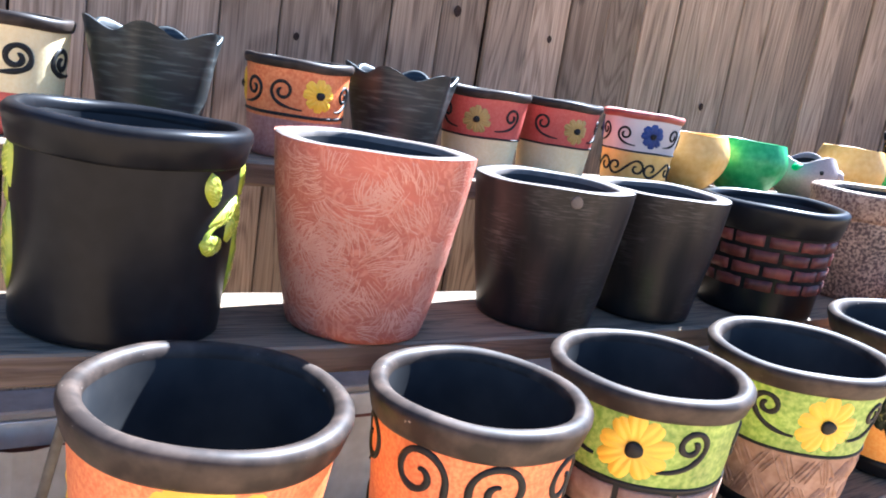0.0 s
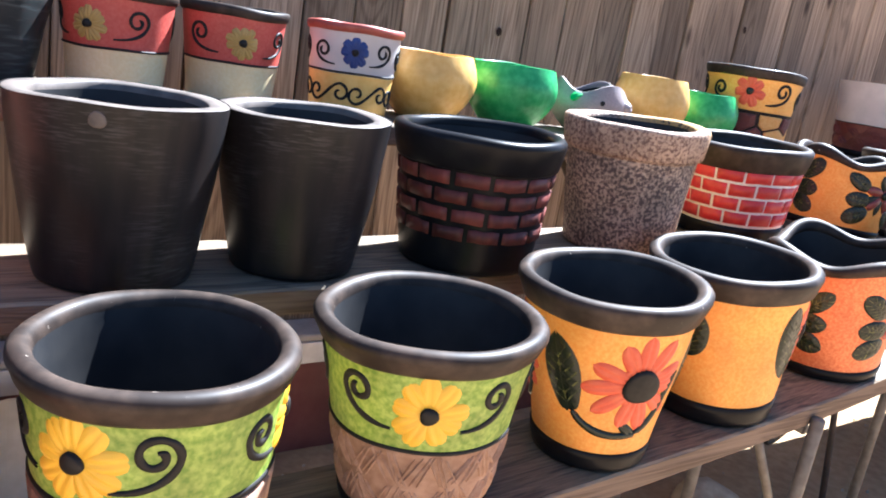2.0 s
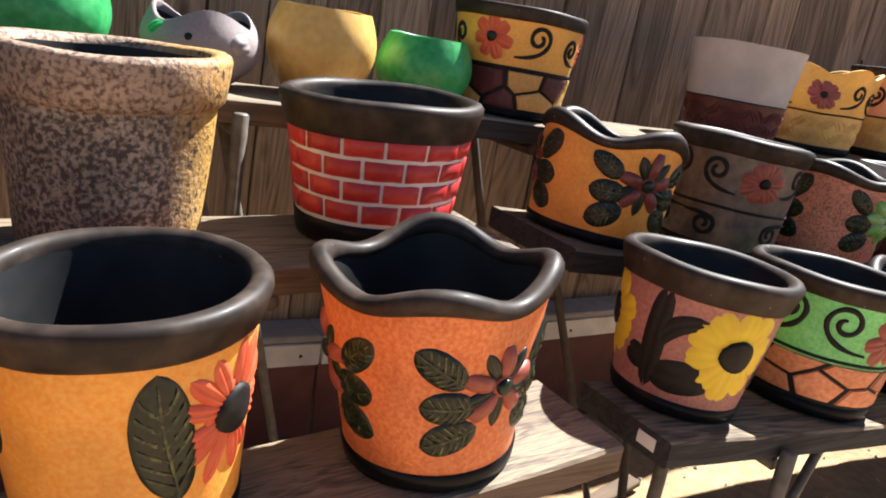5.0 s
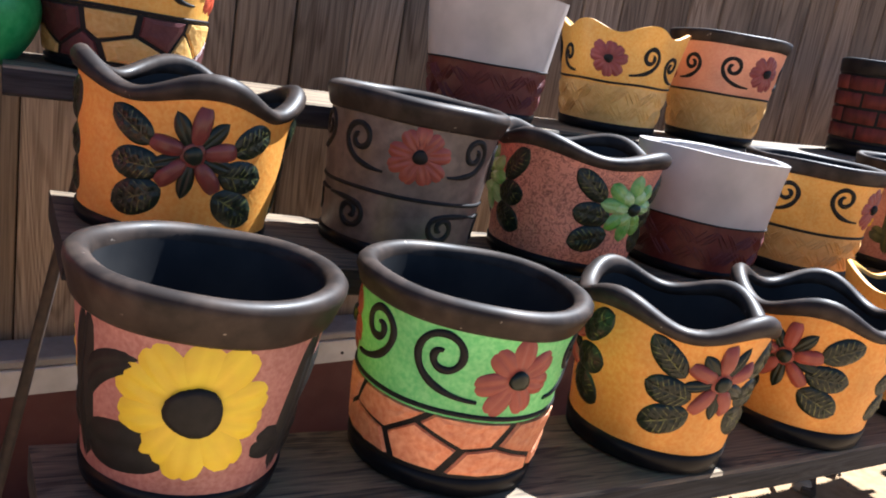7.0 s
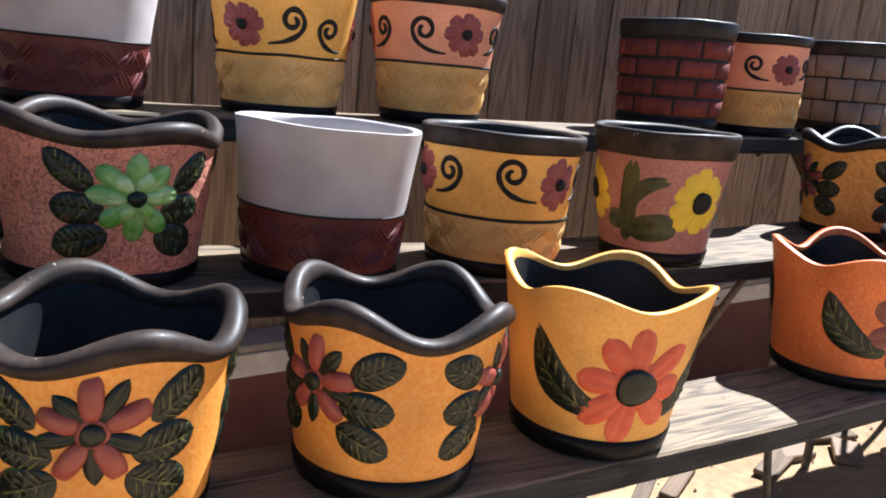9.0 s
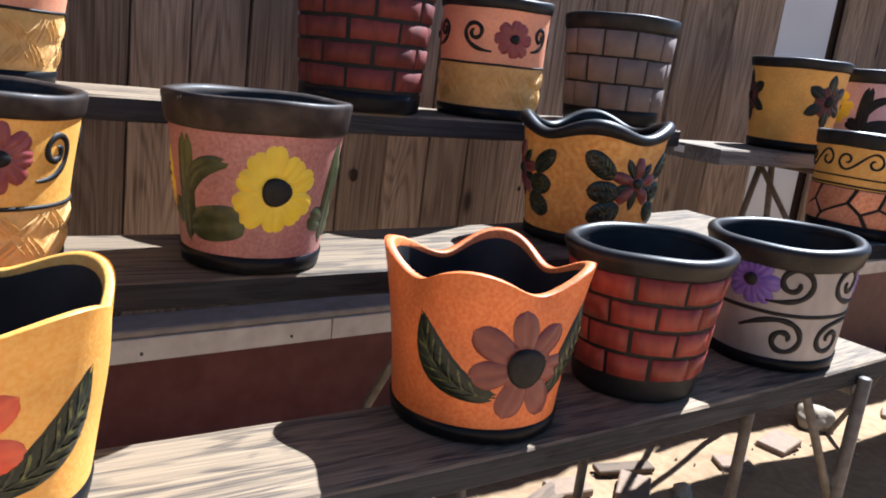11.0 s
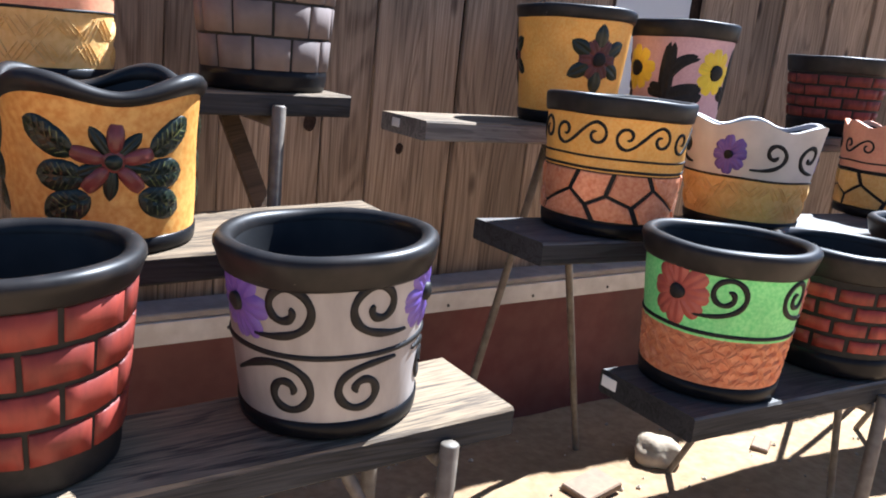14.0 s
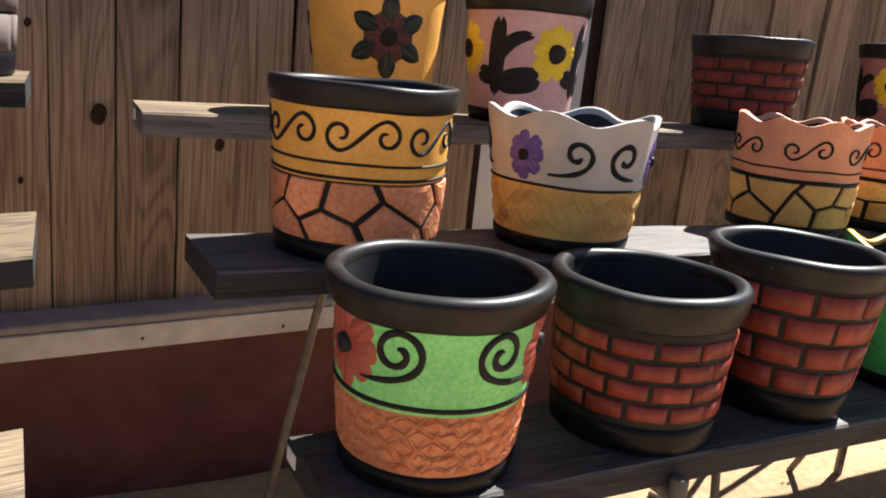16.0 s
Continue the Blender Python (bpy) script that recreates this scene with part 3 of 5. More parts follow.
def build_fence():
    rng = random.Random(5)
    root = empty("fence_wall", Matrix.Identity(4), "tall brown weathered wooden plank fence", "fence", kind="structure")
    x = -2.876
    k = 0
    while x < 11.5:
        w = 0.1428 + rng.uniform(-0.002, 0.0015)
        if not 7.08 < x < 7.40:
            y = FENCE(x) + rng.uniform(-0.004, 0.004) + (0.006 if k % 2 else 0)
            bm = box_mesh(-w / 2, w / 2, -0.011, 0.011, 0.28, 1.85 + rng.uniform(-0.012, 0.012), 0.003)
            ob = part("plank", bm, FENCEWOOD, root)
            ob.matrix_local = pose(x + w / 2, y, 0, 0, rng.uniform(-0.25, 0.25), 0.75)
        x += 0.1465
        k += 1
        # Dark strip added behind each gap stands in for the seam's shade.
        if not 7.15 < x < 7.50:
            part("seam_shade_strip", box_mesh(-0.04, 0.04, 0.004, 0.016, 0.30, 1.82, 0.001), KNOTSEAM, root).matrix_local = pose(x - 0.003, FENCE(x) + 0.019, 0, 0, 0, 0.75)
    for z in (0.75, 1.45):
        part("rail", box_mesh(-3, 11.5, -0.02, 0.02, z - 0.045, z + 0.045), FENCEWOOD, root).matrix_local = pose(0, FENCE(0) + 0.05, 0, 0, 0, 0.75)
    sheet = part("backing_sheet", box_mesh(7.0, 7.6, -0.006, 0.006, 0.3, 1.84, 0), PALEPANEL, root, "pale sheet filling a gap between planks")
    sheet.matrix_local = pose(0, FENCE(0) + 0.03, 0, 0, 0, 0.75)
    for x, z, r in ((5.224, 0.833, 0.017), (4.936, 0.913, 0.009), (6.310, 0.912, 0.016), (6.02, 0.976, 0.024), (5.872, 1.176, 0.010), (5.849, 0.811, 0.008), (1.122, 1.398, 0.014), (1.447, 1.374, 0.010), (0.676, 1.26, 0.009), (2.144, 1.256, 0.012), (5.997, 1.26, 0.012), (4.746, 1.351, 0.010), (2.62, 0.88, 0.014), (3.3, 1.42, 0.012)):
        v, f = [], []
        for q, d in ((1.0, -0.0125), (0.75, -0.0135), (0.4, -0.012)):
            v += [(x + 0.8 * r * q * math.cos(a) * (1 + 0.12 * math.sin(2 * a + x)), FENCE(x) + d - 0.004, z + 1.1 * r * q * math.sin(a)) for a in [2 * math.pi * i / 16 for i in range(16)]]
        for k in range(2):
            f += [(k * 16 + i, k * 16 + (i + 1) % 16, k * 16 + 16 + (i + 1) % 16, k * 16 + 16 + i) for i in range(16)]
        f.append(tuple(range(32, 48)))
        mesh_part("knot", v, f, KNOTSEAM, root, "dark round wood knot")
    part("timber_bracket", box_mesh(-0.028, 0.028, -0.30, 0.0, -0.027, 0.027, 0.003), EDGEDARK, root, "short dark timber bracket nailed to fence").matrix_local = pose(2.975, FENCE(2.975) - 0.014, 0.468, 10, 0, 0)
    base = empty("fence_base", Matrix.Identity(4), "maroon base wall under fence with white trim", "wall", kind="structure")
    for x0, x1, z0, slope in ((-3.0, 2.6, 0.345, 0.0), (2.6, 11.5, 0.345, 0.036)):
        turn = pose(x0, FENCE(x0), z0, 0, -math.degrees(math.atan(slope)), 0.75)
        n = x1 - x0 - 0.002
        part("panel", box_mesh(0, n, -0.115, -0.03, -0.80, -0.058, 0.002), REDPANEL, base).matrix_local = turn
        part("ledge", box_mesh(0, n, -0.132, -0.012, 0.001, 0.022, 0.004), LEDGE, base, "dusty grey ledge").matrix_local = turn
        x = 0.0
        while x < n:
            w = rng.uniform(2.2, 2.9)
            part("trim_board", box_mesh(x, min(x + w, n) - 0.003, -0.138, -0.116, -0.062, 0.0, 0.002), WHITETRIM, base, "dusty white trim board").matrix_local = turn
            x += w
        x = 0.1
        while x < n - 0.05:
            v, f = tube((x, -0.142, -0.038 + rng.uniform(-0.008, 0.008)), (x, -0.132, -0.038), 0.0045, 8)
            mesh_part("screw", v, f, SCREW, base).matrix_local = turn
            x += rng.choice([0.33, 0.36, 0.40])
    # a pale ribbed sheet leans on the base at one end
    sheet = bmesh.new()
    for i in range(61):
        x = -1.3 + 2.25 * i / 60
        y = 0.012 * (1 if i % 6 in (1, 2) else 0)
        sheet.verts.new((x, -y, 0.0))
        sheet.verts.new((x, -y, 0.325))
    sheet.verts.ensure_lookup_table()
    for i in range(60):
        sheet.faces.new((sheet.verts[2 * i], sheet.verts[2 * i + 2], sheet.verts[2 * i + 3], sheet.verts[2 * i + 1]))
    bmesh.ops.solidify(sheet, geom=sheet.faces[:], thickness=0.003)
    ob = part("ribbed_sheet", sheet, WHITETRIM)
    ob.matrix_world = pose(0, FENCE(0) - 0.20, 0.005, 5, 0, 0)
    tagged(ob, "pale ribbed sheet leaning on the maroon base", "metal sheet")


build_fence()

# ---- painted pots ----
ROWY = {"F": 0.825, "M": 1.17, "T": 1.50}
GROUP = {"F": "pots on the low front plank", "M": "pots on the middle plank", "T": "pots on the high back plank"}


class Pot:
    """The outer surface of one pot; angles in degrees from the side facing the yard (-y), growing towards +x."""

    def __init__(self, R, rb, H, bulge=0.0, waves=0, amp=0.0, phase=0.0, flare=0.0, over=0.0, tilt=0.0):
        self.R, self.rb, self.H, self.bulge, self.waves, self.amp, self.phase, self.flare, self.tilt = R - over, rb, H, bulge, waves, amp, phase, flare, tilt
        self.over = over
        self.seed = R * 977 + H * 1409

    def wave(self, th):
        return self.amp * -math.cos(self.waves * radians(th - self.phase)) if self.waves else 0.0

    def r(self, h, th=0.0):
        s = min(max(h / self.H, 0), 1)
        r = self.rb + (self.R - self.rb) * s + self.bulge * math.sin(math.pi * s)
        if self.flare:
            r += self.flare * (self.wave(th) / self.amp) * s ** 3
        return r

    def at(self, th, h, off=0.0):
        s = min(max(h / self.H, 0), 1.05)
        a = radians(th)
        q = self.seed
        r = self.r(h, th) * (1 + 0.006 * math.sin(2 * a + q) + 0.0035 * math.sin(3 * a + 2 * q + 9 * s) + 0.002 * math.sin(7 * a + 12 * s + q)) + off
        return (r * math.sin(a), -r * math.cos(a), h + self.wave(th) * s ** 4 + s * (0.0014 * math.sin(2 * a + 3 * q) + 0.0008 * math.sin(5 * a + q)))


def ring_mesh(p, levels, n=72):
    """A lathed strip over (height, offset) levels."""
    verts = [p.at(360 * i / n, h, o) for h, o in levels for i in range(n)]
    faces = [(k * n + i, k * n + (i + 1) % n, (k + 1) * n + (i + 1) % n, (k + 1) * n + i) for k in range(len(levels) - 1) for i in range(n)]
    return verts, faces


def make_pot(row, x, R, rb, H, label, bands, rim="roll", rim_mat=None, rim_h=0.046, thick=0.0150, inside=None, dy=0.0, name="flower_pot", category="flower pot", **shape):
    over = {"roll": 0.011, "band": 0.006, "flat": 0.0, "bead": 0.004, "collar": 0.011, "none": 0.0}[rim]
    p = Pot(R, rb, H, over=over, **shape)
    root = empty(name, pose(x, ROWY[row] + dy, shelf_z(row, x) + 0.001, 0, -shelf_tilt(row, x), 0), label, category, GROUP[row])
    p.root = root
    rim_mat = rim_mat or (DARKRIM if x < 4.9 else BLACKRIM)
    top = H if rim in ("flat", "none", "bead") else H - rim_h + 0.002
    edge = 0.0
    for i, (s0, s1, mat, nm) in enumerate(bands):
        h0, h1 = s0 * H, min(s1 * H, top)
        k = max(2, int((h1 - h0) / 0.012))
        out = 0.003 if nm == "base_band" else 0.0
        lv = [(h0 + (h1 - h0) * j / k, out) for j in range(k + 1)]
        if i == 0:
            lv = [(0.004, -rb + 0.004), (0.0, -0.006), (0.003, -0.001 + out)] + lv[1:]
        if out:
            lv += [(h1 + 0.002, -0.002)]
        v, f = ring_mesh(p, lv)
        mesh_part(nm, v, f, mat, root)
    if rim == "roll":
        lv = [(H - rim_h, -0.004), (H - rim_h + 0.001, 0.003), (H - rim_h + 0.005, 0.0058), (H - rim_h * 0.5, 0.0092), (H - 0.014, 0.0112), (H - 0.007, 0.0100), (H - 0.002, 0.0050), (H + 0.0005, -0.003), (H - 0.0008, -0.008), (H - 0.004, -thick + 0.002), (H - 0.010, -thick - 0.0005), (H - 0.018, -thick)]
    elif rim == "band":
        lv = [(H - rim_h, -0.002), (H - rim_h + 0.001, 0.003), (H - rim_h + 0.006, 0.005), (H - 0.008, 0.006), (H - 0.002, 0.004), (H, -0.001), (H - 0.001, -0.009), (H - 0.006, -thick), (H - 0.014, -thick)]
    elif rim == "collar":
        lv = [(H - rim_h - 0.002, -0.002), (H - rim_h + 0.002, 0.005), (H - rim_h + 0.008, 0.0095), (H - rim_h * 0.5, 0.0105), (H - 0.010, 0.0110), (H - 0.003, 0.0080), (H, 0.002), (H, -0.008), (H - 0.003, -thick + 0.002), (H - 0.012, -thick)]
    elif rim == "bead":
        lv = [(H - rim_h * 0.6, -0.003)] + [(H - 0.004 + 0.0135 * math.sin(a), -0.005 + 0.0145 * math.cos(a)) for a in [radians(d) for d in range(-70, 261, 30)]]
    else:
        lv = [(H - 0.004, 0.0), (H - 0.001, -0.0015), (H, -0.004), (H, -thick + 0.003), (H - 0.003, -thick), (H - 0.012, -thick)]
    v, f = ring_mesh(p, lv)
    mesh_part("rim", v, f, rim_mat, root)
    lv = [(H - 0.012 - (H - 0.04) * j / 8, -thick) for j in range(9)] + [(0.026, -thick - 0.01), (0.025, -p.r(0.025) + 0.001)]
    v, f = ring_mesh(p, lv)
    mesh_part("interior", v, [tuple(reversed(q)) for q in f], inside or INSIDE, root)
    return p


def to_surface(p, th, h, u, v, off):
    hh = h + v
    return p.at(th + math.degrees(u / max(p.r(hh), 0.03)), hh, off)


def blade(p, name, th, h, ang, length, width, mat, parent, start=0.0, tip=0.9, high=0.005, veins=0, point=False, bend=0.0, groove=1.0):
    """A raised petal or leaf that starts at the point (th, h) and runs along ang degrees (0 to the right, 90 up)."""
    ca, sa = math.cos(radians(ang)), math.sin(radians(ang))
    ns, nw = (30, 12) if veins else (12, 12)
    def half(s):
        if point == "leaf":
            return width * (0.30 + 0.9 * s) * max(0.0, 1 - s ** 2.6) ** 0.9 * 1.45
        if point:
            return 1.15 * width * (0.42 + 0.78 * s) * max(0.0, 1 - s ** 3.4) ** 0.6
        if veins:
            return 1.06 * width * max(0.0, 1 - (2 * abs(s - 0.5)) ** 2.5) ** 0.62
        return width * max(0.0, 1 - (2 * abs(s - 0.56) / 1.12) ** 2.6) ** 0.5
    def place(s, t, lift=0.0):
        a, b = start + (length - start) * s, half(s) * t
        dome = max(0.0, 1 - t * t) ** 0.5 * max(0.0, math.sin(math.pi * min(max(s, 0.02), 0.98))) ** 0.5
        z = -0.0015 + high * dome + lift
        if veins:
            z += 0.0012 * math.sin((s * veins + abs(t) * 1.4) * 2 * math.pi) * dome * (1 - t * t) - 0.002 * math.exp(-(t * 6) ** 2) * dome
        else:
            z -= groove * (0.0016 * math.exp(-(t * 5) ** 2) + 0.0005 * math.cos(t * 9)) * dome * min(1.0, high / 0.005)
        b += bend * length * (s - s * s)
        return to_surface(p, th, h, a * ca - b * sa, a * sa + b * ca, z)
    verts = [place(i / ns, 2 * j / nw - 1) for i in range(ns + 1) for j in range(nw + 1)]
    faces = []
    for i in range(ns):
        for j in range(nw):
            k = i * (nw + 1) + j
            faces.append((k, k + nw + 1, k + nw + 2, k + 1))
    ob = mesh_part(name, verts, faces, mat, parent)
    if veins and parent == p.root:
        verts, faces = [], []
        def stroke(line, wide):
            k = len(verts)
            for s, t in line:
                verts.append(place(s - wide * 0.5, t, 0.0012))
                verts.append(place(s + wide * 0.5, t, 0.0012))
            faces.extend((k + 2 * i, k + 2 * i + 2, k + 2 * i + 3, k + 2 * i + 1) for i in range(len(line) - 1))
        k0 = len(verts)
        for i in range(9):
            s = 0.06 + 0.86 * i / 8
            verts += [place(s, -0.045, 0.0016), place(s, 0.045, 0.0016)]
        faces.extend((2 * i, 2 * i + 1, 2 * i + 3, 2 * i + 2) for i in range(8))
        for i in range(6):
            s0 = 0.12 + 0.115 * i
            for sd in (-1, 1):
                stroke([(s0 + 0.16 * q, sd * 0.78 * q) for q in (0.06, 0.4, 0.75, 1.0)], 0.030)
        mesh_part("leaf_relief", verts, faces, VEINLIME if mat == LEAFLIME else VEIN, ob)
    return ob


def disc(p, name, th, h, r, mat, parent, high=0.005, squash=1.0, grid=0):
    verts, faces = [to_surface(p, th, h, 0, 0, high)], []
    n, rings = 20, [0.4, 0.75, 0.96, 1.0]
    for k, q in enumerate(rings):
        for i in range(n):
            a = 2 * math.pi * i / n
            wob = 1 + 0.05 * math.sin(3 * a + th)
            u, v = q * r * math.cos(a) * wob, q * r * math.sin(a) * squash * wob
            z = high * (1 - 0.35 * q * q) if q < 1 else -0.001
            if grid:
                z += 0.0012 * math.sin(u * grid) * math.sin(v * grid) * (1 - q)
            verts.append(to_surface(p, th, h, u, v, z))
    for i in range(n):
        faces.append((0, 1 + i, 1 + (i + 1) % n))
    for k in range(len(rings) - 1):
        for i in range(n):
            a, b = 1 + k * n + i, 1 + k * n + (i + 1) % n
            faces.append((a, a + n, b + n, b))
    return mesh_part(name, verts, faces, mat, parent)


def flower(p, th, h, size, n, petal, centre, kind="round", turn=0.0, heart=0.28, high=0.006, full=False):
    root = disc(p, "flower", th, h, size * (0.72 if full else 0.55), petal, p.root, high=0.003)
    for i in range(n):
        a = turn + 360 * i / n + 4 * math.sin(i * 2.3 + th)
        long = 1.16 * size * (1 + 0.07 * math.sin(i * 1.7 + th))
        w = size * math.sin(math.pi / n) * (1.16 if full else 0.86 if n < 8 and kind == "round" else 1.03 if kind == "round" else 0.80)
        blade(p, "petal", th, h, a, long, w, petal, root, start=size * 0.12, high=high, point=kind != "round")
    disc(p, "flower_heart", th, h, size * heart, centre, root, high=high + 0.0050, grid=420 if heart > 0.3 else 0)
    return root


def ribbon(p, name, th, h, pts, w, mat, taper=True, high=0.0032):
    """A raised painted line along points (u, v) about (th, h)."""
    verts, faces = [], []
    n = len(pts)
    for i, (u, v) in enumerate(pts):
        u0, v0 = pts[max(i - 1, 0)]
        u1, v1 = pts[min(i + 1, n - 1)]
        d = math.hypot(u1 - u0, v1 - v0) or 1
        nx, ny = -(v1 - v0) / d, (u1 - u0) / d
        end = min(i, n - 1 - i) / max(n - 1, 1)
        q = w * (min(1, 0.45 + end * 6) if taper else 1) * (1 + 0.10 * math.sin(i * 0.9 + th))
        for b, z in ((-1, -0.0012), (-0.75, high * 0.7), (0, high), (0.75, high * 0.7), (1, -0.0012)):
            verts.append(to_surface(p, th, h, u + nx * b * q, v + ny * b * q, z))
    for i in range(n - 1):
        for j in range(4):
            k = i * 5 + j
            faces.append((k, k + 5, k + 6, k + 1))
    return mesh_part(name, verts, faces, mat, p.root)


def bezier(a, b, c, d, n):
    out = []
    for i in range(1, n + 1):
        t = i / n
        q = [(1 - t) ** 3, 3 * t * (1 - t) ** 2, 3 * t * t * (1 - t), t ** 3]
        out.append(tuple(q[0] * a[k] + q[1] * b[k] + q[2] * c[k] + q[3] * d[k] for k in (0, 1)))
    return out


def scroll(p, th, h, s, flip=1, tail=(1.7, -1.7), turns=1.22, w=0.0050, up=1, mat=None, sweep=None):
    """A spiral whose tail sweeps down and across; flip -1 mirrors it, up -1 turns it over."""
    pts = []
    n = 34
    for i in range(n + 1):
        t = i / n
        a = math.pi - (1 - t) * turns * 2 * math.pi
        r = 1.08 * s * (0.20 + 0.80 * t ** 0.9)
        pts.append((r * math.cos(a), r * math.sin(a)))
    if tail:
        e = pts[-1]
        pts += bezier(e, (e[0], e[1] - s * 0.95), (tail[0] * s * 0.2 - s * 0.45, tail[1] * s), (tail[0] * s, tail[1] * s), 14)
    if sweep:
        e = pts[-1]
        pts += bezier(e, (e[0] + s * 0.8, e[1]), (sweep[0] * s - s * 0.6, sweep[1] * s - s * 0.35), (sweep[0] * s, sweep[1] * s), 10)
    return ribbon(p, "scroll", th, h, [(u * flip, v * up) for u, v in pts], w, mat or LINE)


def s_scroll(p, th, h, s, w=0.0036):
    left = []
    for i in range(27):
        t = i / 26
        a = 1.5 * math.pi - (1 - t) * 1.02 * 2 * math.pi
        r = s * (0.2 + 0.8 * t)
        left.append((-1.45 * s + r * math.cos(a), r * math.sin(a)))
    right = [(-u, -v) for u, v in reversed(left)]
    a, d = left[-1], right[0]
    mid = bezier(a, (a[0] + s * 0.9, a[1]), (d[0] - s * 0.9, d[1]), d, 10)
    return ribbon(p, "scroll", th, h, left + mid[:-1] + right, w, LINE)


def stripe(p, h, w=0.0035, mat=None, high=0.003):
    v, f = ring_mesh(p, [(h - w, -0.001), (h - w * 0.6, high * 0.8), (h, high), (h + w * 0.6, high * 0.8), (h + w, -0.001)])
    return mesh_part("stripe", v, f, mat or LINE, p.root)


def pad(p, name, cells, mat, parent, high=0.004):
    """A slightly domed raised cell from a polygon of (angle, height) corners, shrunk inwards."""
    cu = sum(c[0] for c in cells) / len(cells)
    cv = sum(c[1] for c in cells) / len(cells)
    edge = []
    for i, (a, b) in enumerate(cells):
        a2, b2 = cells[(i + 1) % len(cells)]
        for t in (0, 1 / 3, 2 / 3):
            edge.append((a + (a2 - a) * t, b + (b2 - b) * t))
    verts, faces = [p.at(cu, cv, high)], []
    n = len(edge)
    for q, z in ((0.60, high), (0.93, high * 0.8), (1.0, -0.001)):
        for a, b in edge:
            verts.append(p.at(cu + (a - cu) * q, cv + (b - cv) * q, z))
    for i in range(n):
        j = (i + 1) % n
        faces.append((0, 1 + i, 1 + j))
        for k in (0, 1):
            faces.append((1 + k * n + i, 1 + (k + 1) * n + i, 1 + (k + 1) * n + j, 1 + k * n + j))
    return mesh_part(name, verts, faces, mat, parent, smooth=False)


def bricks(p, h0, h1, rows, n, mat, gap=0.007, turn=0.0, seed=1, high=0.004):
    rng = random.Random(seed)
    step = (h1 - h0) / rows
    for i in range(rows):
        for k in range(n):
            w = 360 / n
            a = turn + (k + 0.5 * (i % 2)) * w + rng.uniform(-0.012, 0.012) * w
            g = math.degrees(gap / 2 / p.r(h0 + step * i))
            b0, b1 = h0 + step * i + gap / 2, h0 + step * (i + 1) - gap / 2
            verts, faces = [], []
            A0, A1 = a + g, a + w - g
            steps = (0.0, 0.022, 0.25, 0.5, 0.75, 0.978, 1.0)
            cols = len(steps) - 1
            for j in range(cols + 1):
                aa = A0 + (A1 - A0) * steps[j]
                o = 1.0 if 0 < j < cols else -0.3
                inset = 0.0016
                c0, c1 = b0 + rng.uniform(-0.16, 0.16) * gap, b1 + rng.uniform(-0.16, 0.16) * gap
                verts += [p.at(aa, c0, -0.001), p.at(aa, c0 + inset, high * o), p.at(aa, c1 - inset, high * o), p.at(aa, c1, -0.001)]
            for j in range(cols):
                for q in range(3):
                    c = j * 4 + q
                    faces.append((c, c + 4, c + 5, c + 1))
            mesh_part("brick", verts, faces, mat, p.root)


def stones(p, h0, h1, n, mats, turn=0.0, seed=1, gap=0.90):
    rng = random.Random(seed)
    mid = (h0 + h1) / 2
    d = (h1 - h0) * 0.16
    w = 360 / n
    up = [(turn + (k + rng.uniform(-0.2, 0.2)) * w, mid + d * rng.uniform(0.1, 2.0)) for k in range(n)]
    dn = [(turn + (k + 0.5 + rng.uniform(-0.2, 0.2)) * w, mid - d * rng.uniform(0.1, 2.0)) for k in range(n)]
    jit = [rng.uniform(-0.24, 0.24) * w for k in range(2 * n)]
    for k in range(n):
        nx = (k + 1) % n
        wrap = 360 if nx == 0 else 0
        u0, u1 = up[k], (up[nx][0] + wrap, up[nx][1])
        upper = [u0, dn[k], u1, (u1[0] + jit[nx], h1), (u0[0] + jit[k], h1)]
        d0, d1 = dn[k], (dn[nx][0] + wrap, dn[nx][1])
        lower = [d0, (d0[0] + jit[n + k], h0), (d1[0] + jit[n + nx], h0), d1, u1]
        for cell in (upper, lower):
            cu = sum(c[0] for c in cell) / 5
            cv = sum(c[1] for c in cell) / 5
            pad(p, "stone", [(cu + (a - cu) * gap, cv + (b - cv) * gap) for a, b in cell], rng.choice(mats), p.root, high=0.005)


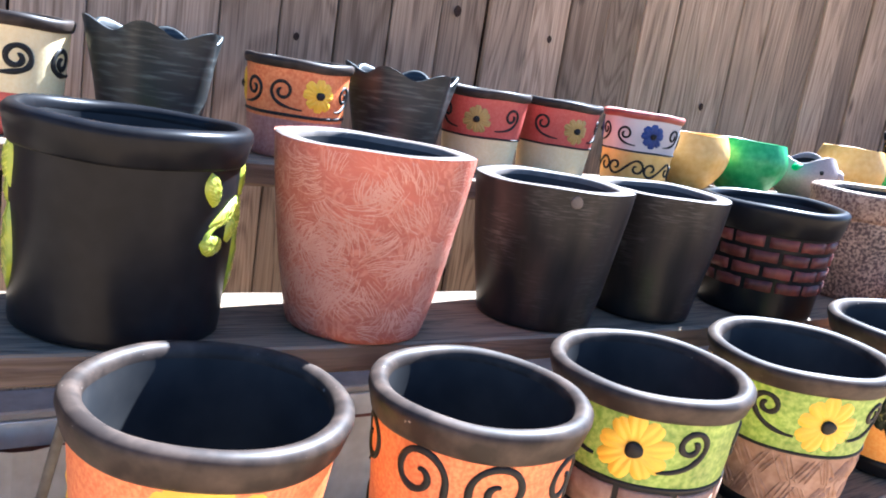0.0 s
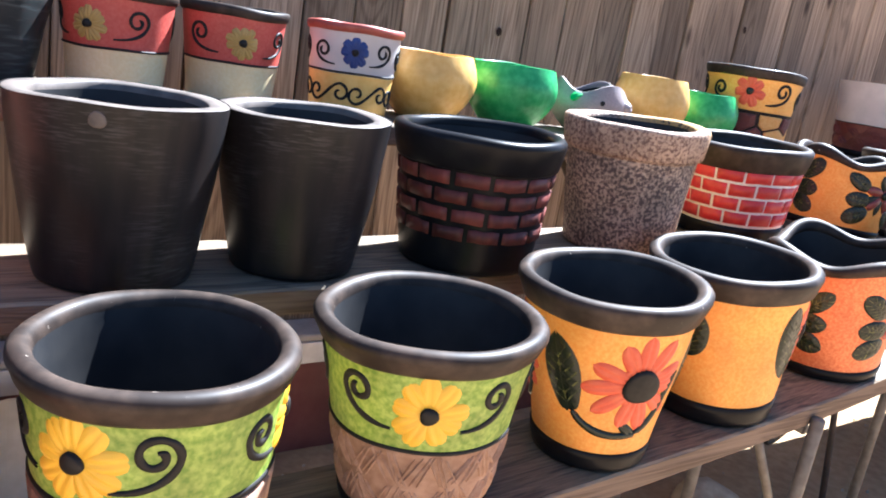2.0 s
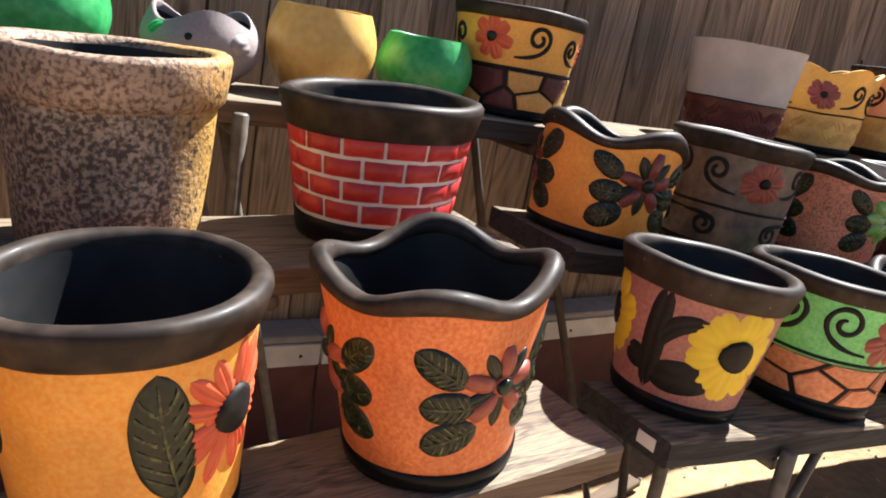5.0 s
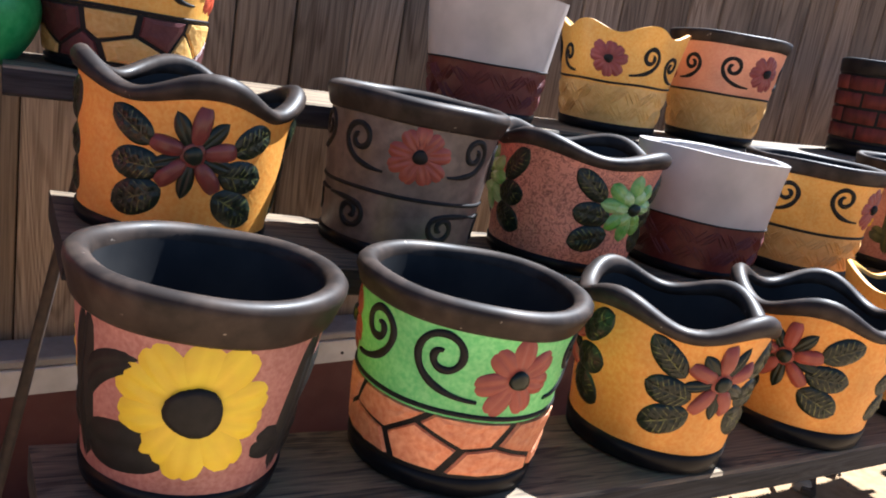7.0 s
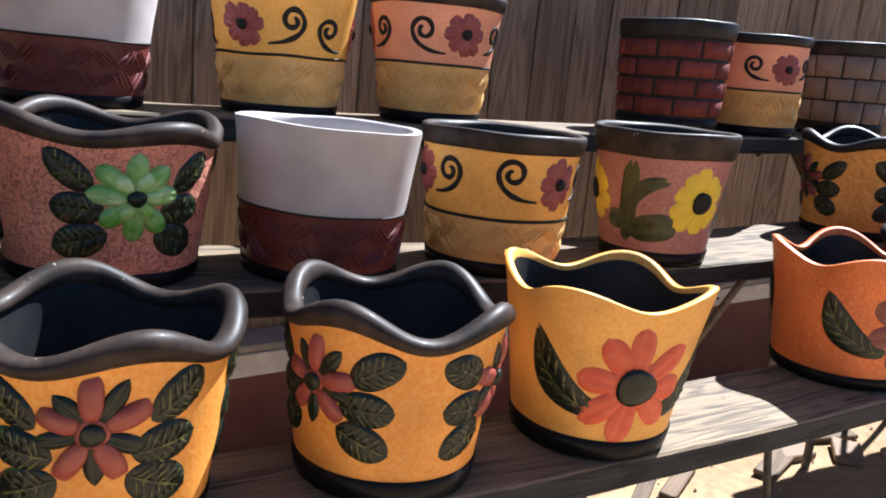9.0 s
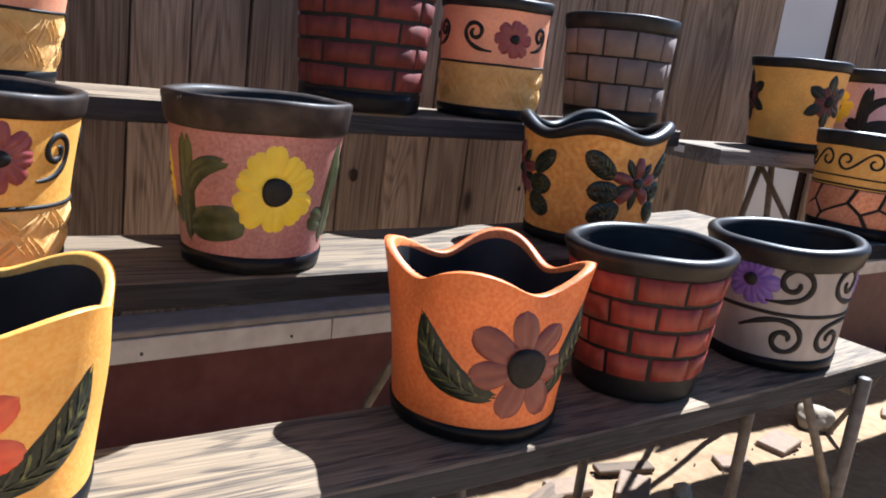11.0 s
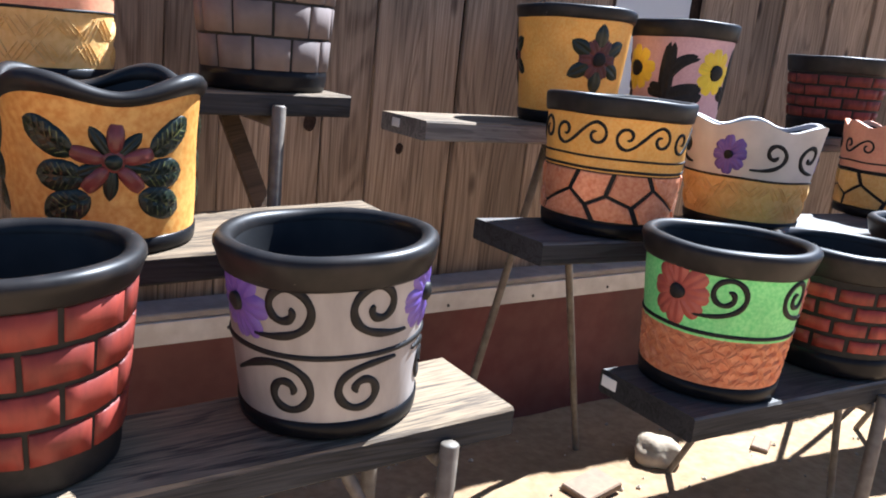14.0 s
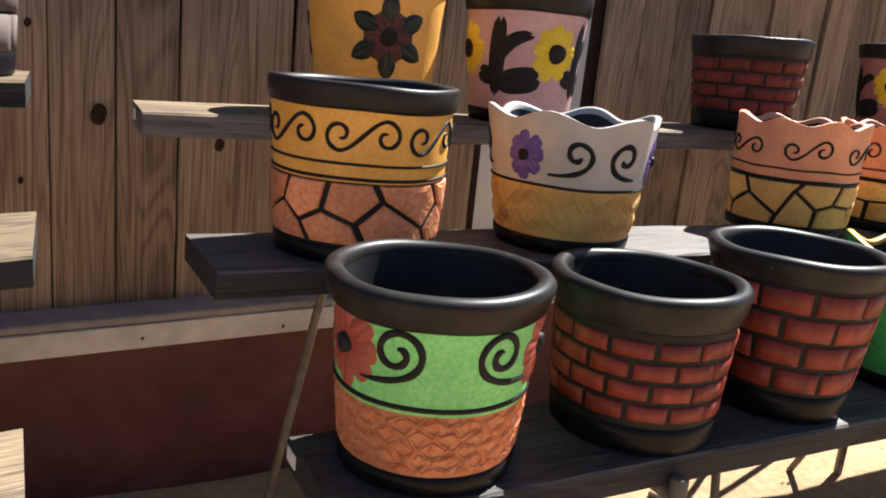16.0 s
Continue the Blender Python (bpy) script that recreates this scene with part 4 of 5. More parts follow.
def chevrons(p, h0, h1, n, mat, w=0.0018, tiers=2, ragged=0.25):
    """Basket weave pressed into the clay: blocks of slanting ridges that lean to and fro."""
    verts, faces = [], []
    rng = random.Random(n)
    step = (h1 - h0) / tiers
    cell = 2 * math.pi * p.r((h0 + h1) / 2) / n
    for tier in range(tiers):
        mid = h0 + step * (tier + 0.5)
        for k in range(n):
            th = 360 * k / n
            lean = 1 if (tier + k) % 2 else -1
            for q in (-0.75, -0.25, 0.25, 0.75):
                base = len(verts)
                half = 0.5 * step * (1 - 0.12 * abs(q)) * rng.uniform(1 - ragged, 1 + 0.5 * ragged)
                slant, off = lean * rng.uniform(1 - ragged, 1 + ragged), rng.uniform(-1, 1) * 0.3 * ragged * cell
                wide = w * rng.uniform(0.8, 1.15)
                for t in (-1, -0.4, 0.4, 1):
                    u, v = q * cell * 0.5 + off + slant * cell * 0.34 * t, half * 0.94 * t
                    for b, z in ((-1, -0.001), (-0.3, 2.1 * w), (0.3, 2.1 * w), (1, -0.001)):
                        verts.append(to_surface(p, th, mid, u + b * wide * 0.8, v - b * lean * wide * 0.5, z if abs(t) < 1 else min(z, 0.8 * w)))
                for i in range(3):
                    for j in range(3):
                        c = base + i * 4 + j
                        faces.append((c, c + 1, c + 5, c + 4))
    return mesh_part("weave_relief", verts, faces, mat, p.root)


def leaf_bunch(p, th, h, petal, leaf=None, blooms=True):
    """A relief bloom of five blunt petals and five small leaves, flanked by three broad leaves on each side."""
    leaf = leaf or LEAFDARK
    r = p.r(h)
    for sd in (-1, 1):
        for u, v, ang, ln, w in ((0.082, 0.030, 38, 0.078, 0.0205), (0.070, -0.021, 6, 0.070, 0.0225), (0.065, -0.064, -24, 0.072, 0.0240)):
            ang += 5 * math.sin(th + ang)
            u -= 0.5 * ln * math.cos(radians(ang))
            v -= 0.5 * ln * math.sin(radians(ang))
            blade(p, "leaf", th + sd * math.degrees(u / r), h + v, ang if sd > 0 else 180 - ang, ln, w, leaf, p.root, high=0.0075, veins=5)
    if blooms:
        root = disc(p, "flower", th, h, 0.016, petal, p.root, high=0.004)
        for i in range(5):
            a = 88 + 72 * i + 6 * math.sin(i * 3 + th)
            blade(p, "small_leaf", th, h, a + 36, 0.058, 0.0118, leaf, root, start=0.008, high=0.0065, point="leaf")
            blade(p, "petal", th, h, a, 0.056, 0.0126, petal, root, start=0.010, high=0.0105, groove=0.25)
        disc(p, "flower_heart", th, h, 0.0115, leaf, root, high=0.012)


def straw(p, fans):
    """Fine pale strands combed into the clay in short overlapping fans."""
    rng = random.Random(12)
    verts, faces = [], []
    for k in range(fans):
        th, h, ang = rng.uniform(-120, 120), rng.uniform(0.012, p.H - 0.03), rng.uniform(0, 360)
        bend = rng.uniform(-0.5, 0.5)
        for i in range(rng.randint(10, 16)):
            q = i - 6
            a = radians(ang + q * 3.0 + rng.uniform(-9, 9))
            ln, w = rng.uniform(0.022, 0.046), rng.uniform(0.0004, 0.0008)
            u, v = -math.sin(radians(ang)) * q * 0.0022 + rng.uniform(-0.004, 0.004), math.cos(radians(ang)) * q * 0.0022 + rng.uniform(-0.004, 0.004)
            base = len(verts)
            for j in range(4):
                t = j / 3
                d = a + bend * t
                for b in (-1, 1):
                    x, y = u + ln * t * math.cos(d) - b * w * math.sin(d), v + ln * t * math.sin(d) + b * w * math.cos(d)
                    y = min(max(h + y, 0.006), p.H - 0.006) - h
                    verts.append(to_surface(p, th, h, x, y, 0.0009 if 0 < j < 3 else 0.0002))
            faces += [(base + 2 * j, base + 2 * j + 2, base + 2 * j + 3, base + 2 * j + 1) for j in range(3)]
    return mesh_part("straw_relief", verts, faces, STRAW, p.root)


def vine(p, th, h, pts, w, mat=None):
    return ribbon(p, "stem", th, h, pts, w, mat or LEAFDARK, high=0.005)


def sunflower_stems(p, th, h, leaf):
    """A thick painted stem, an arched side shoot and a broad low leaf that reach towards the next bloom."""
    blade(p, "stem", th, h - 0.094, 87, 0.172, 0.0215, leaf, p.root, high=0.005, bend=0.08)
    blade(p, "side_shoot", th + 1, h - 0.030, 42, 0.108, 0.0165, leaf, p.root, high=0.005, bend=0.75)
    blade(p, "leaf", th, h - 0.064, 10, 0.102, 0.031, leaf, p.root, high=0.005)
    blade(p, "leaf", th, h - 0.055, 160, 0.050, 0.022, leaf, p.root, high=0.004)


# ---- pots of the low front plank ----
B = "base_band"
p = make_pot("F", 0.230, 0.164, 0.124, 0.272, "orange glazed pot with yellow flower and brown-black rim", [(0, 0.1, BLACK, B), (0.1, 1, ORANGE, "body")], dy=-0.002)
for a in (-11, 109, 229):
    flower(p, a, 0.145, 0.083, 10, PETALYELLOW, LINE, turn=90)
p = make_pot("F", 0.582, 0.151, 0.118, 0.275, "orange pot with black running spirals and dark rim", [(0, 0.1, BLACK, B), (0.1, 1, ORANGE, "body")], dy=-0.032)
for k in range(8):
    scroll(p, -62 + 45 * k, 0.192, 0.035, flip=1 if k % 2 else -1, tail=(-1.9, -1.4), w=0.0052)
    scroll(p, -38 + 45 * k, 0.080, 0.026, flip=1, tail=(1.5, -1.3), w=0.004)
p = make_pot("F", 0.907, 0.158, 0.120, 0.285, "lime green pot, yellow flowers, brown brick-like foot", [(0, 0.07, BLACK, B), (0.07, 0.50, LINE, "joint_band"), (0.50, 1, LIME, "body")], dy=-0.023, rim_h=0.038)
stripe(p, 0.142)
bricks(p, 0.022, 0.138, 2, 10, WEAVEBROWN, seed=3)
for a in (-48, 72, 192):
    flower(p, a, 0.199, 0.045, 9, PETALYELLOW, LINE, turn=90)
    scroll(p, a + 33, 0.213, 0.022, flip=-1, tail=(2.0, -2.0))
    scroll(p, a - 37, 0.210, 0.020, flip=1, tail=(1.7, -1.9))
p = make_pot("F", 1.270, 0.162, 0.103, 0.288, "lime green pot, yellow flower, woven brown lower band", [(0, 0.09, BLACK, B), (0.09, 0.48, WEAVEBROWN, "woven_band"), (0.48, 1, LIME, "body")], dy=-0.031, rim_h=0.038)
stripe(p, 0.139)
chevrons(p, 0.03, 0.134, 22, WEAVEBROWN)
for a in (-30, 90, 210):
    flower(p, a, 0.198, 0.043, 9, PETALYELLOW, LINE, turn=90)
    scroll(p, a - 40, 0.216, 0.021, flip=1, tail=(2.2, -2.2))
    scroll(p, a + 38, 0.216, 0.020, flip=-1, tail=(2.2, -2.2))
p = make_pot("F", 1.622, 0.157, 0.093, 0.304, "amber pot with red sunflower, dark leaves and rim", [(0, 0.12, BLACK, B), (0.12, 1, AMBER, "body")], dy=-0.028)
for a in (-16, 104, 224):
    flower(p, a, 0.169, 0.075, 11, PETALRED, LINE, kind="point", turn=90, heart=0.40)
    blade(p, "leaf", a - 49, 0.106, 106, 0.135, 0.037, LEAFDARK, p.root, high=0.006, veins=8, point="leaf")
    vine(p, a - 50, 0.118, bezier((0, 0), (0.02, -0.038), (0.06, -0.050), (0.105, -0.040), 12), 0.0072)
    vine(p, a + 3, 0.078, bezier((0, 0), (0.03, 0.005), (0.05, 0.05), (0.06, 0.11), 12), 0.006)
    blade(p, "leaf", a + 9, 0.070, 140, 0.042, 0.009, LEAFDARK, p.root, high=0.006)
p = make_pot("F", 1.955, 0.156, 0.112, 0.295, "plain amber pot with two embossed dark leaves", [(0, 0.14, BLACK, B), (0.14, 1, AMBER, "body")], dy=-0.008)
for a in (-76, 115):
    blade(p, "leaf", a, 0.130, 84, 0.090, 0.027, LEAFDARK, p.root, high=0.007, veins=6)
for a in (15, 195):
    blade(p, "leaf", a, 0.092, 100, 0.152, 0.031, LEAFDARK, p.root, high=0.008, veins=8, bend=0.12)
    flower(p, a + 27, 0.172, 0.068, 13, PETALRED, LINE, kind="point", heart=0.40)
p = make_pot("F", 2.330, 0.147, 0.112, 0.257, "orange wavy-rimmed pot with embossed leaves and red flower", [(0, 0.10, BLACK, B), (0.10, 1, ORANGE, "body")], rim="bead", waves=4, amp=0.012, phase=18, flare=0.008, rim_h=0.04, dy=-0.004)
for a in (12, 132, 252):
    leaf_bunch(p, a, 0.146, PETALBRICK)
p = make_pot("F", 2.808, 0.147, 0.101, 0.244, "mauve pot with yellow sunflower and black stems", [(0, 0.1, BLACK, B), (0.1, 1, MAUVE, "body")], rim_h=0.05, dy=0.020)
for a in (-14, 106, 226):
    flower(p, a, 0.124, 0.066, 10, PETALLEMON, LINE, turn=90, heart=0.42, high=0.006, full=True)
    sunflower_stems(p, a - 62, 0.122, LINE)
p = make_pot("F", 3.143, 0.154, 0.119, 0.248, "mint green pot, red flower, orange stone-pattern foot", [(0, 0.1, BLACK, B), (0.1, 0.42, LINE, "joint_band"), (0.42, 1, MINT, "body")], rim_h=0.036, dy=0.013)
stripe(p, 0.11)
stones(p, 0.030, 0.106, 8, [STONEORANGE], seed=4, gap=0.90)
for a in (-3, 122, 237):
    flower(p, a, 0.163, 0.044, 7, PETALBRICK, LEAFDARK, turn=90)
    scroll(p, a - 39, 0.178, 0.029, flip=1, tail=(1.6, -1.7))
    scroll(p, a + 42, 0.182, 0.024, flip=-1, tail=(1.8, -2.0))
p = make_pot("F", 3.502, 0.144, 0.115, 0.226, "golden yellow wavy-rimmed pot with embossed leaves", [(0, 0.14, BLACK, B), (0.14, 1, AMBER, "body")], rim="bead", waves=4, amp=0.013, phase=-38, flare=0.004, rim_h=0.04, dy=-0.005)
for a in (-10.5, 109, 230):
    leaf_bunch(p, a, 0.149, PETALBRICK)
p = make_pot("F", 3.860, 0.146, 0.117, 0.228, "amber wavy-rimmed pot with dark embossed leaves", [(0, 0.14, BLACK, B), (0.14, 1, AMBER, "body")], rim="bead", waves=4, amp=0.015, phase=-10, flare=0.004, rim_h=0.04, dy=-0.005)
for a in (-70, 48, 169):
    leaf_bunch(p, a, 0.146, PETALBRICK)
p = make_pot("F", 4.218, 0.152, 0.119, 0.244, "yellow wavy-edged pot with scarlet sunflower", [(0, 0.13, BLACK, B), (0.13, 1, YELLOW, "body")], rim="none", rim_mat=YELLOW, waves=4, amp=0.015, phase=-11.5, flare=0.012, thick=0.013, dy=-0.005)
for a in (-17, 163):
    flower(p, a, 0.123, 0.078, 8, PETALRED, LEAFDARK, kind="point", turn=84, heart=0.38)
    blade(p, "leaf", a - 13, 0.074, 135, 0.172, 0.032, LEAFDARK, p.root, high=0.005, veins=9, point="leaf", bend=0.75)
    blade(p, "leaf", a + 15, 0.074, 45, 0.166, 0.032, LEAFDARK, p.root, high=0.005, veins=9, point="leaf", bend=-0.75)
p = make_pot("F", 4.908, 0.148, 0.128, 0.243, "orange wavy-edged pot with brick red flower", [(0, 0.10, BLACK, B), (0.10, 1, RUSTORANGE, "body")], rim="none", rim_mat=RUSTORANGE, waves=4, amp=0.018, phase=1.7, flare=0.016, thick=0.016, dy=0.023)
for a in (-6, 174):
    flower(p, a, 0.124, 0.078, 7, PETALPLUM, LINE, kind="point", turn=95, heart=0.40)
    blade(p, "leaf", a - 18, 0.074, 135, 0.168, 0.032, LEAFDARK, p.root, high=0.006, veins=9, point="leaf", bend=0.75)
    blade(p, "leaf", a + 21, 0.074, 62, 0.140, 0.030, LEAFDARK, p.root, high=0.009, veins=9, point="leaf", bend=-0.30)
p = make_pot("F", 5.253, 0.150, 0.108, 0.261, "black-rimmed pot painted with red bricks", [(0, 1, LINE, "body")], dy=0.014, rim_h=0.038)
bricks(p, 0.040, 0.226, 4, 10, BRICKRED, turn=1, seed=7, gap=0.0055)
p = make_pot("F", 5.640, 0.153, 0.121, 0.252, "off-white pot with black spirals and purple flowers", [(0, 0.1, BLACK, B), (0.1, 1, OFFWHITE, "body")], dy=0.012)
stripe(p, 0.118, 0.0045)
for a in (-77, 48, 170):
    flower(p, a, 0.177, 0.045, 8, PETALPURPLE, LINE, turn=90)
scroll(p, -44, 0.182, 0.031, flip=-1, tail=(1.5, -1.30), turns=1.05, w=0.0060)
scroll(p, 6, 0.182, 0.031, flip=1, tail=(1.5, -1.30), turns=1.05, w=0.0060)
scroll(p, 90, 0.182, 0.028, flip=-1, tail=(1.6, -1.35), w=0.0066)
scroll(p, -45, 0.068, 0.028, flip=-1, up=-1, tail=(0.5, -1.38), turns=1.05, w=0.0060, sweep=(3.0, -0.45))
scroll(p, -2, 0.070, 0.028, flip=1, up=-1, tail=(1.7, -1.35), turns=1.05, w=0.0060)
scroll(p, 56, 0.074, 0.026, flip=-1, up=-1, tail=(1.7, -1.2), w=0.0066)
p = make_pot("F", 6.355, 0.153, 0.118, 0.267, "mint green pot with brick red flowers, woven orange foot", [(0, 0.1, BLACK, B), (0.1, 0.42, WEAVEORANGE, "woven_band"), (0.42, 1, MINT, "body")], dy=-0.048)
stripe(p, 0.120, 0.004)
chevrons(p, 0.032, 0.112, 40, WEAVEORANGE, tiers=5, w=0.0011, ragged=0.6)
for a in (-80, 53, 170):
    flower(p, a, 0.181, 0.048, 8, PETALBRICK, LINE, turn=90)
for a, fl in ((-46, -1), (11, 1), (84, -1), (136, 1)):
    scroll(p, a, 0.190, 0.029, flip=fl, tail=(1.75, -1.40))
p = make_pot("F", 6.716, 0.152, 0.124, 0.244, "black pot with rows of small red bricks", [(0, 0.17, BLACK, B), (0.17, 1, LINE, "body")], rim_h=0.055, dy=-0.046)
bricks(p, 0.050, 0.180, 4, 13, BRICKRED, turn=9.5, seed=9, gap=0.007)
p = make_pot("F", 7.039, 0.153, 0.108, 0.278, "tall black pot painted with red bricks", [(0, 0.17, BLACK, B), (0.17, 1, LINE, "body")], rim_h=0.046, dy=-0.050)
bricks(p, 0.052, 0.231, 4, 10, BRICKRED, turn=17, seed=11, gap=0.007)
p = make_pot("F", 7.402, 0.145, 0.110, 0.262, "green pot with wavy yellow edge", [(0, 0.1, BLACK, B), (0.1, 1, GREEN, "body")], rim="none", rim_mat=YELLOW, waves=4, amp=0.013, flare=0.01, dy=-0.055)

# ---- pots of the middle plank ----
p = make_pot("M", 0.185, 0.161, 0.140, 0.294, "large glossy black pot with yellow-green embossed leaves", [(0, 1, BLACK, "body")], rim="roll", rim_h=0.052, dy=-0.020, rim_mat=BLACK)
for a in (62, -103, 180):
    for da, h, ang, ln, w in ((-24, 0.195, 108, 0.048, 0.015), (-26, 0.163, 22, 0.095, 0.014), (-8, 0.140, 60, 0.062, 0.021), (-14, 0.140, 175, 0.046, 0.017), (18, 0.165, -92, 0.120, 0.020), (20, 0.185, 85, 0.068, 0.017)):
        blade(p, "leaf", a + da, h, ang, ln, w, LEAFLIME, p.root, high=0.010, veins=4, point="leaf", bend=0.18)
    vine(p, a - 30, 0.140, bezier((0, 0), (0.005, 0.02), (0.02, 0.03), (0.04, 0.034), 10), 0.004, LEAFLIME)
p = make_pot("M", 0.540, 0.158, 0.110, 0.295, "tapered pinkish terracotta pot with combed straw texture", [(0, 1, TERRA, "body")], rim="flat", rim_mat=WORNLIP, thick=0.030, bulge=0.004, dy=-0.058)
straw(p, 150)
p = make_pot("M", 0.915, 0.146, 0.106, 0.259, "plain dark brown-black glazed pot with chipped rim", [(0, 1, BROWNBLACK, "body")], rim="flat", rim_mat=WORNLIP, thick=0.030, bulge=0.003, dy=-0.045)
disc(p, "chip", -22, 0.240, 0.011, WORNLIP, p.root, high=0.002)
p = make_pot("M", 1.195, 0.140, 0.100, 0.253, "plain black glazed pot with worn pale rim", [(0, 1, BROWNBLACK, "body")], rim="flat", rim_mat=WORNLIP, thick=0.030, bulge=0.003, dy=-0.037)
p = make_pot("M", 1.537, 0.159, 0.124, 0.246, "black pot with dull red brick pattern", [(0, 1, BLACK, "body")], rim_h=0.062, dy=-0.050, rim_mat=BLACK)
bricks(p, 0.058, 0.186, 4, 13, BRICKBROWN, turn=-10, seed=13, gap=0.008)
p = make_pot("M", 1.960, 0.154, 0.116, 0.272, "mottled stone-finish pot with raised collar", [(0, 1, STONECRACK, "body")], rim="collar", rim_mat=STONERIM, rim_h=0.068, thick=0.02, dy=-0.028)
p = make_pot("M", 2.367, 0.165, 0.122, 0.231, "black-rimmed pot with bright red bricks, white joints", [(0, 0.17, BLACK, B), (0.17, 1, MORTARWHITE, "joint_band")], rim_h=0.058, dy=-0.005)
bricks(p, 0.044, 0.180, 4, 14, BRICKBRIGHT, turn=-8, seed=15, gap=0.0048, high=0.003)
p = make_pot("M", 2.852, 0.145, 0.126, 0.203, "amber wavy-rimmed pot, embossed leaves, dark red flower", [(0, 0.10, BLACK, B), (0.10, 1, AMBER, "body")], rim="bead", waves=4, amp=0.014, phase=43, flare=0.008, rim_h=0.04, dy=0.010)
for a in (-8, 112, 232):
    leaf_bunch(p, a, 0.123, PETALPLUM)
p = make_pot("M", 3.207, 0.150, 0.120, 0.249, "smoky grey pot with carved spirals and red flower", [(0, 0.08, BLACK, B), (0.08, 1, GREY, "body")], rim_h=0.04, dy=0.004)
stripe(p, 0.101)
for a in (-22, 98, 218):
    flower(p, a, 0.166, 0.040, 9, PETALBRICK, LINE, turn=90)
    scroll(p, a - 42, 0.174, 0.023, flip=1, tail=(2.0, -1.8))
    scroll(p, a + 40, 0.182, 0.022, flip=-1, tail=(2.0, -1.8))
    scroll(p, a - 43, 0.060, 0.021, flip=-1, tail=(2.2, -1.0), up=-1)
    scroll(p, a + 27, 0.062, 0.021, flip=1, tail=(3.0, -1.0), up=-1)
p = make_pot("M", 3.553, 0.158, 0.129, 0.214, "salmon textured wavy pot with green flower, dark leaves", [(0, 0.10, BLACK, B), (0.10, 1, SALMON, "body")], rim="bead", waves=4, amp=0.01, phase=-21, flare=0.008, rim_h=0.04, dy=-0.002)
for a in (6, 126, 246):
    leaf_bunch(p, a, 0.133, PETALGREEN, blooms=False)
    flower(p, a, 0.131, 0.052, 8, PETALGREEN, LEAFDARK, kind="point", turn=90, heart=0.2, high=0.012)
    flower(p, a, 0.131, 0.033, 6, PETALLEAF, LEAFDARK, kind="point", turn=66, heart=0.34, high=0.017)
p = make_pot("M", 3.883, 0.149, 0.124, 0.241, "white pot with wine red woven lower half", [(0, 0.08, BLACK, B), (0.08, 0.46, WINE, "woven_band"), (0.46, 1, WHITE, "body")], rim="flat", rim_mat=WHITE, thick=0.016, inside=WHITE, dy=-0.023)
stripe(p, 0.110, 0.002)
chevrons(p, 0.03, 0.10, 20, WINE)
p = make_pot("M", 4.224, 0.152, 0.119, 0.252, "golden pot with black spirals and wine flowers", [(0, 0.10, BLACK, B), (0.10, 0.40, WEAVEYELLOW, "woven_band"), (0.40, 1, YELLOW, "body")], rim="band", rim_h=0.034, dy=-0.025)
stripe(p, 0.103)
chevrons(p, 0.03, 0.097, 20, WEAVEYELLOW)
for a in (14, 134, 254):
    flower(p, a, 0.169, 0.038, 8, PETALWINE, LINE, turn=90)
    scroll(p, a - 38.5, 0.184, 0.023, flip=1, tail=(2.0, -2.0))
    scroll(p, a - 87, 0.178, 0.022, flip=-1, tail=(1.4, -1.8))
p = make_pot("M", 4.629, 0.150, 0.107, 0.268, "mauve pot with yellow sunflowers, green leaves, black rim", [(0, 0.1, BLACK, B), (0.1, 1, MAUVE, "body")], rim="band", rim_h=0.052, dy=-0.034)
for a in (-5, 115, 235):
    flower(p, a, 0.133, 0.056, 10, PETALLEMON, LINE, turn=90, heart=0.40, high=0.006, full=True)
    sunflower_stems(p, a - 68, 0.132, LEAFOLIVE)
p = make_pot("M", 5.387, 0.150, 0.128, 0.240, "golden wavy-rimmed pot with dark embossed leaves, plum flower", [(0, 0.10, BLACK, B), (0.10, 1, GOLDEN, "body")], rim="bead", waves=4, amp=0.0125, phase=5, flare=0.008, rim_h=0.04, dy=-0.005)
for a in (-1, 119, 239):
    leaf_bunch(p, a, 0.141, PETALPLUM)
p = make_pot("M", 6.360, 0.155, 0.132, 0.274, "golden pot with black scrolls and orange stone pattern", [(0, 0.1, BLACK, B), (0.1, 0.47, LINE, "joint_band"), (0.47, 1, YELLOW, "body")], rim="band", rim_h=0.040, dy=-0.060)
stripe(p, 0.134, 0.003)
stripe(p, 0.156, 0.0025)
stones(p, 0.030, 0.130, 9, [STONEORANGE], seed=21, gap=0.90)
for k in range(7):
    s_scroll(p, -20 + 51.43 * k, 0.199, 0.0240, 0.0034)
p = make_pot("M", 6.776, 0.157, 0.123, 0.240, "white wavy-edged pot, purple flower, yellow woven foot", [(0, 0.11, BLACK, B), (0.11, 0.50, WEAVEYELLOW, "woven_band"), (0.50, 1, WHITE, "body")], rim="none", rim_mat=WHITE, waves=6, amp=0.010, phase=-20, flare=0.008, thick=0.013, dy=-0.062)
stripe(p, 0.121, 0.003)
chevrons(p, 0.035, 0.115, 20, WEAVEYELLOW)
for a in (-68, 52, 172):
    flower(p, a, 0.170, 0.036, 8, PETALPURPLE, LINE, turn=90)
    scroll(p, a + 38, 0.182, 0.024, flip=-1, tail=(2.0, -1.7), turns=0.95)
    scroll(p, a + 72, 0.177, 0.024, flip=1, tail=(1.2, -1.5), turns=0.95)
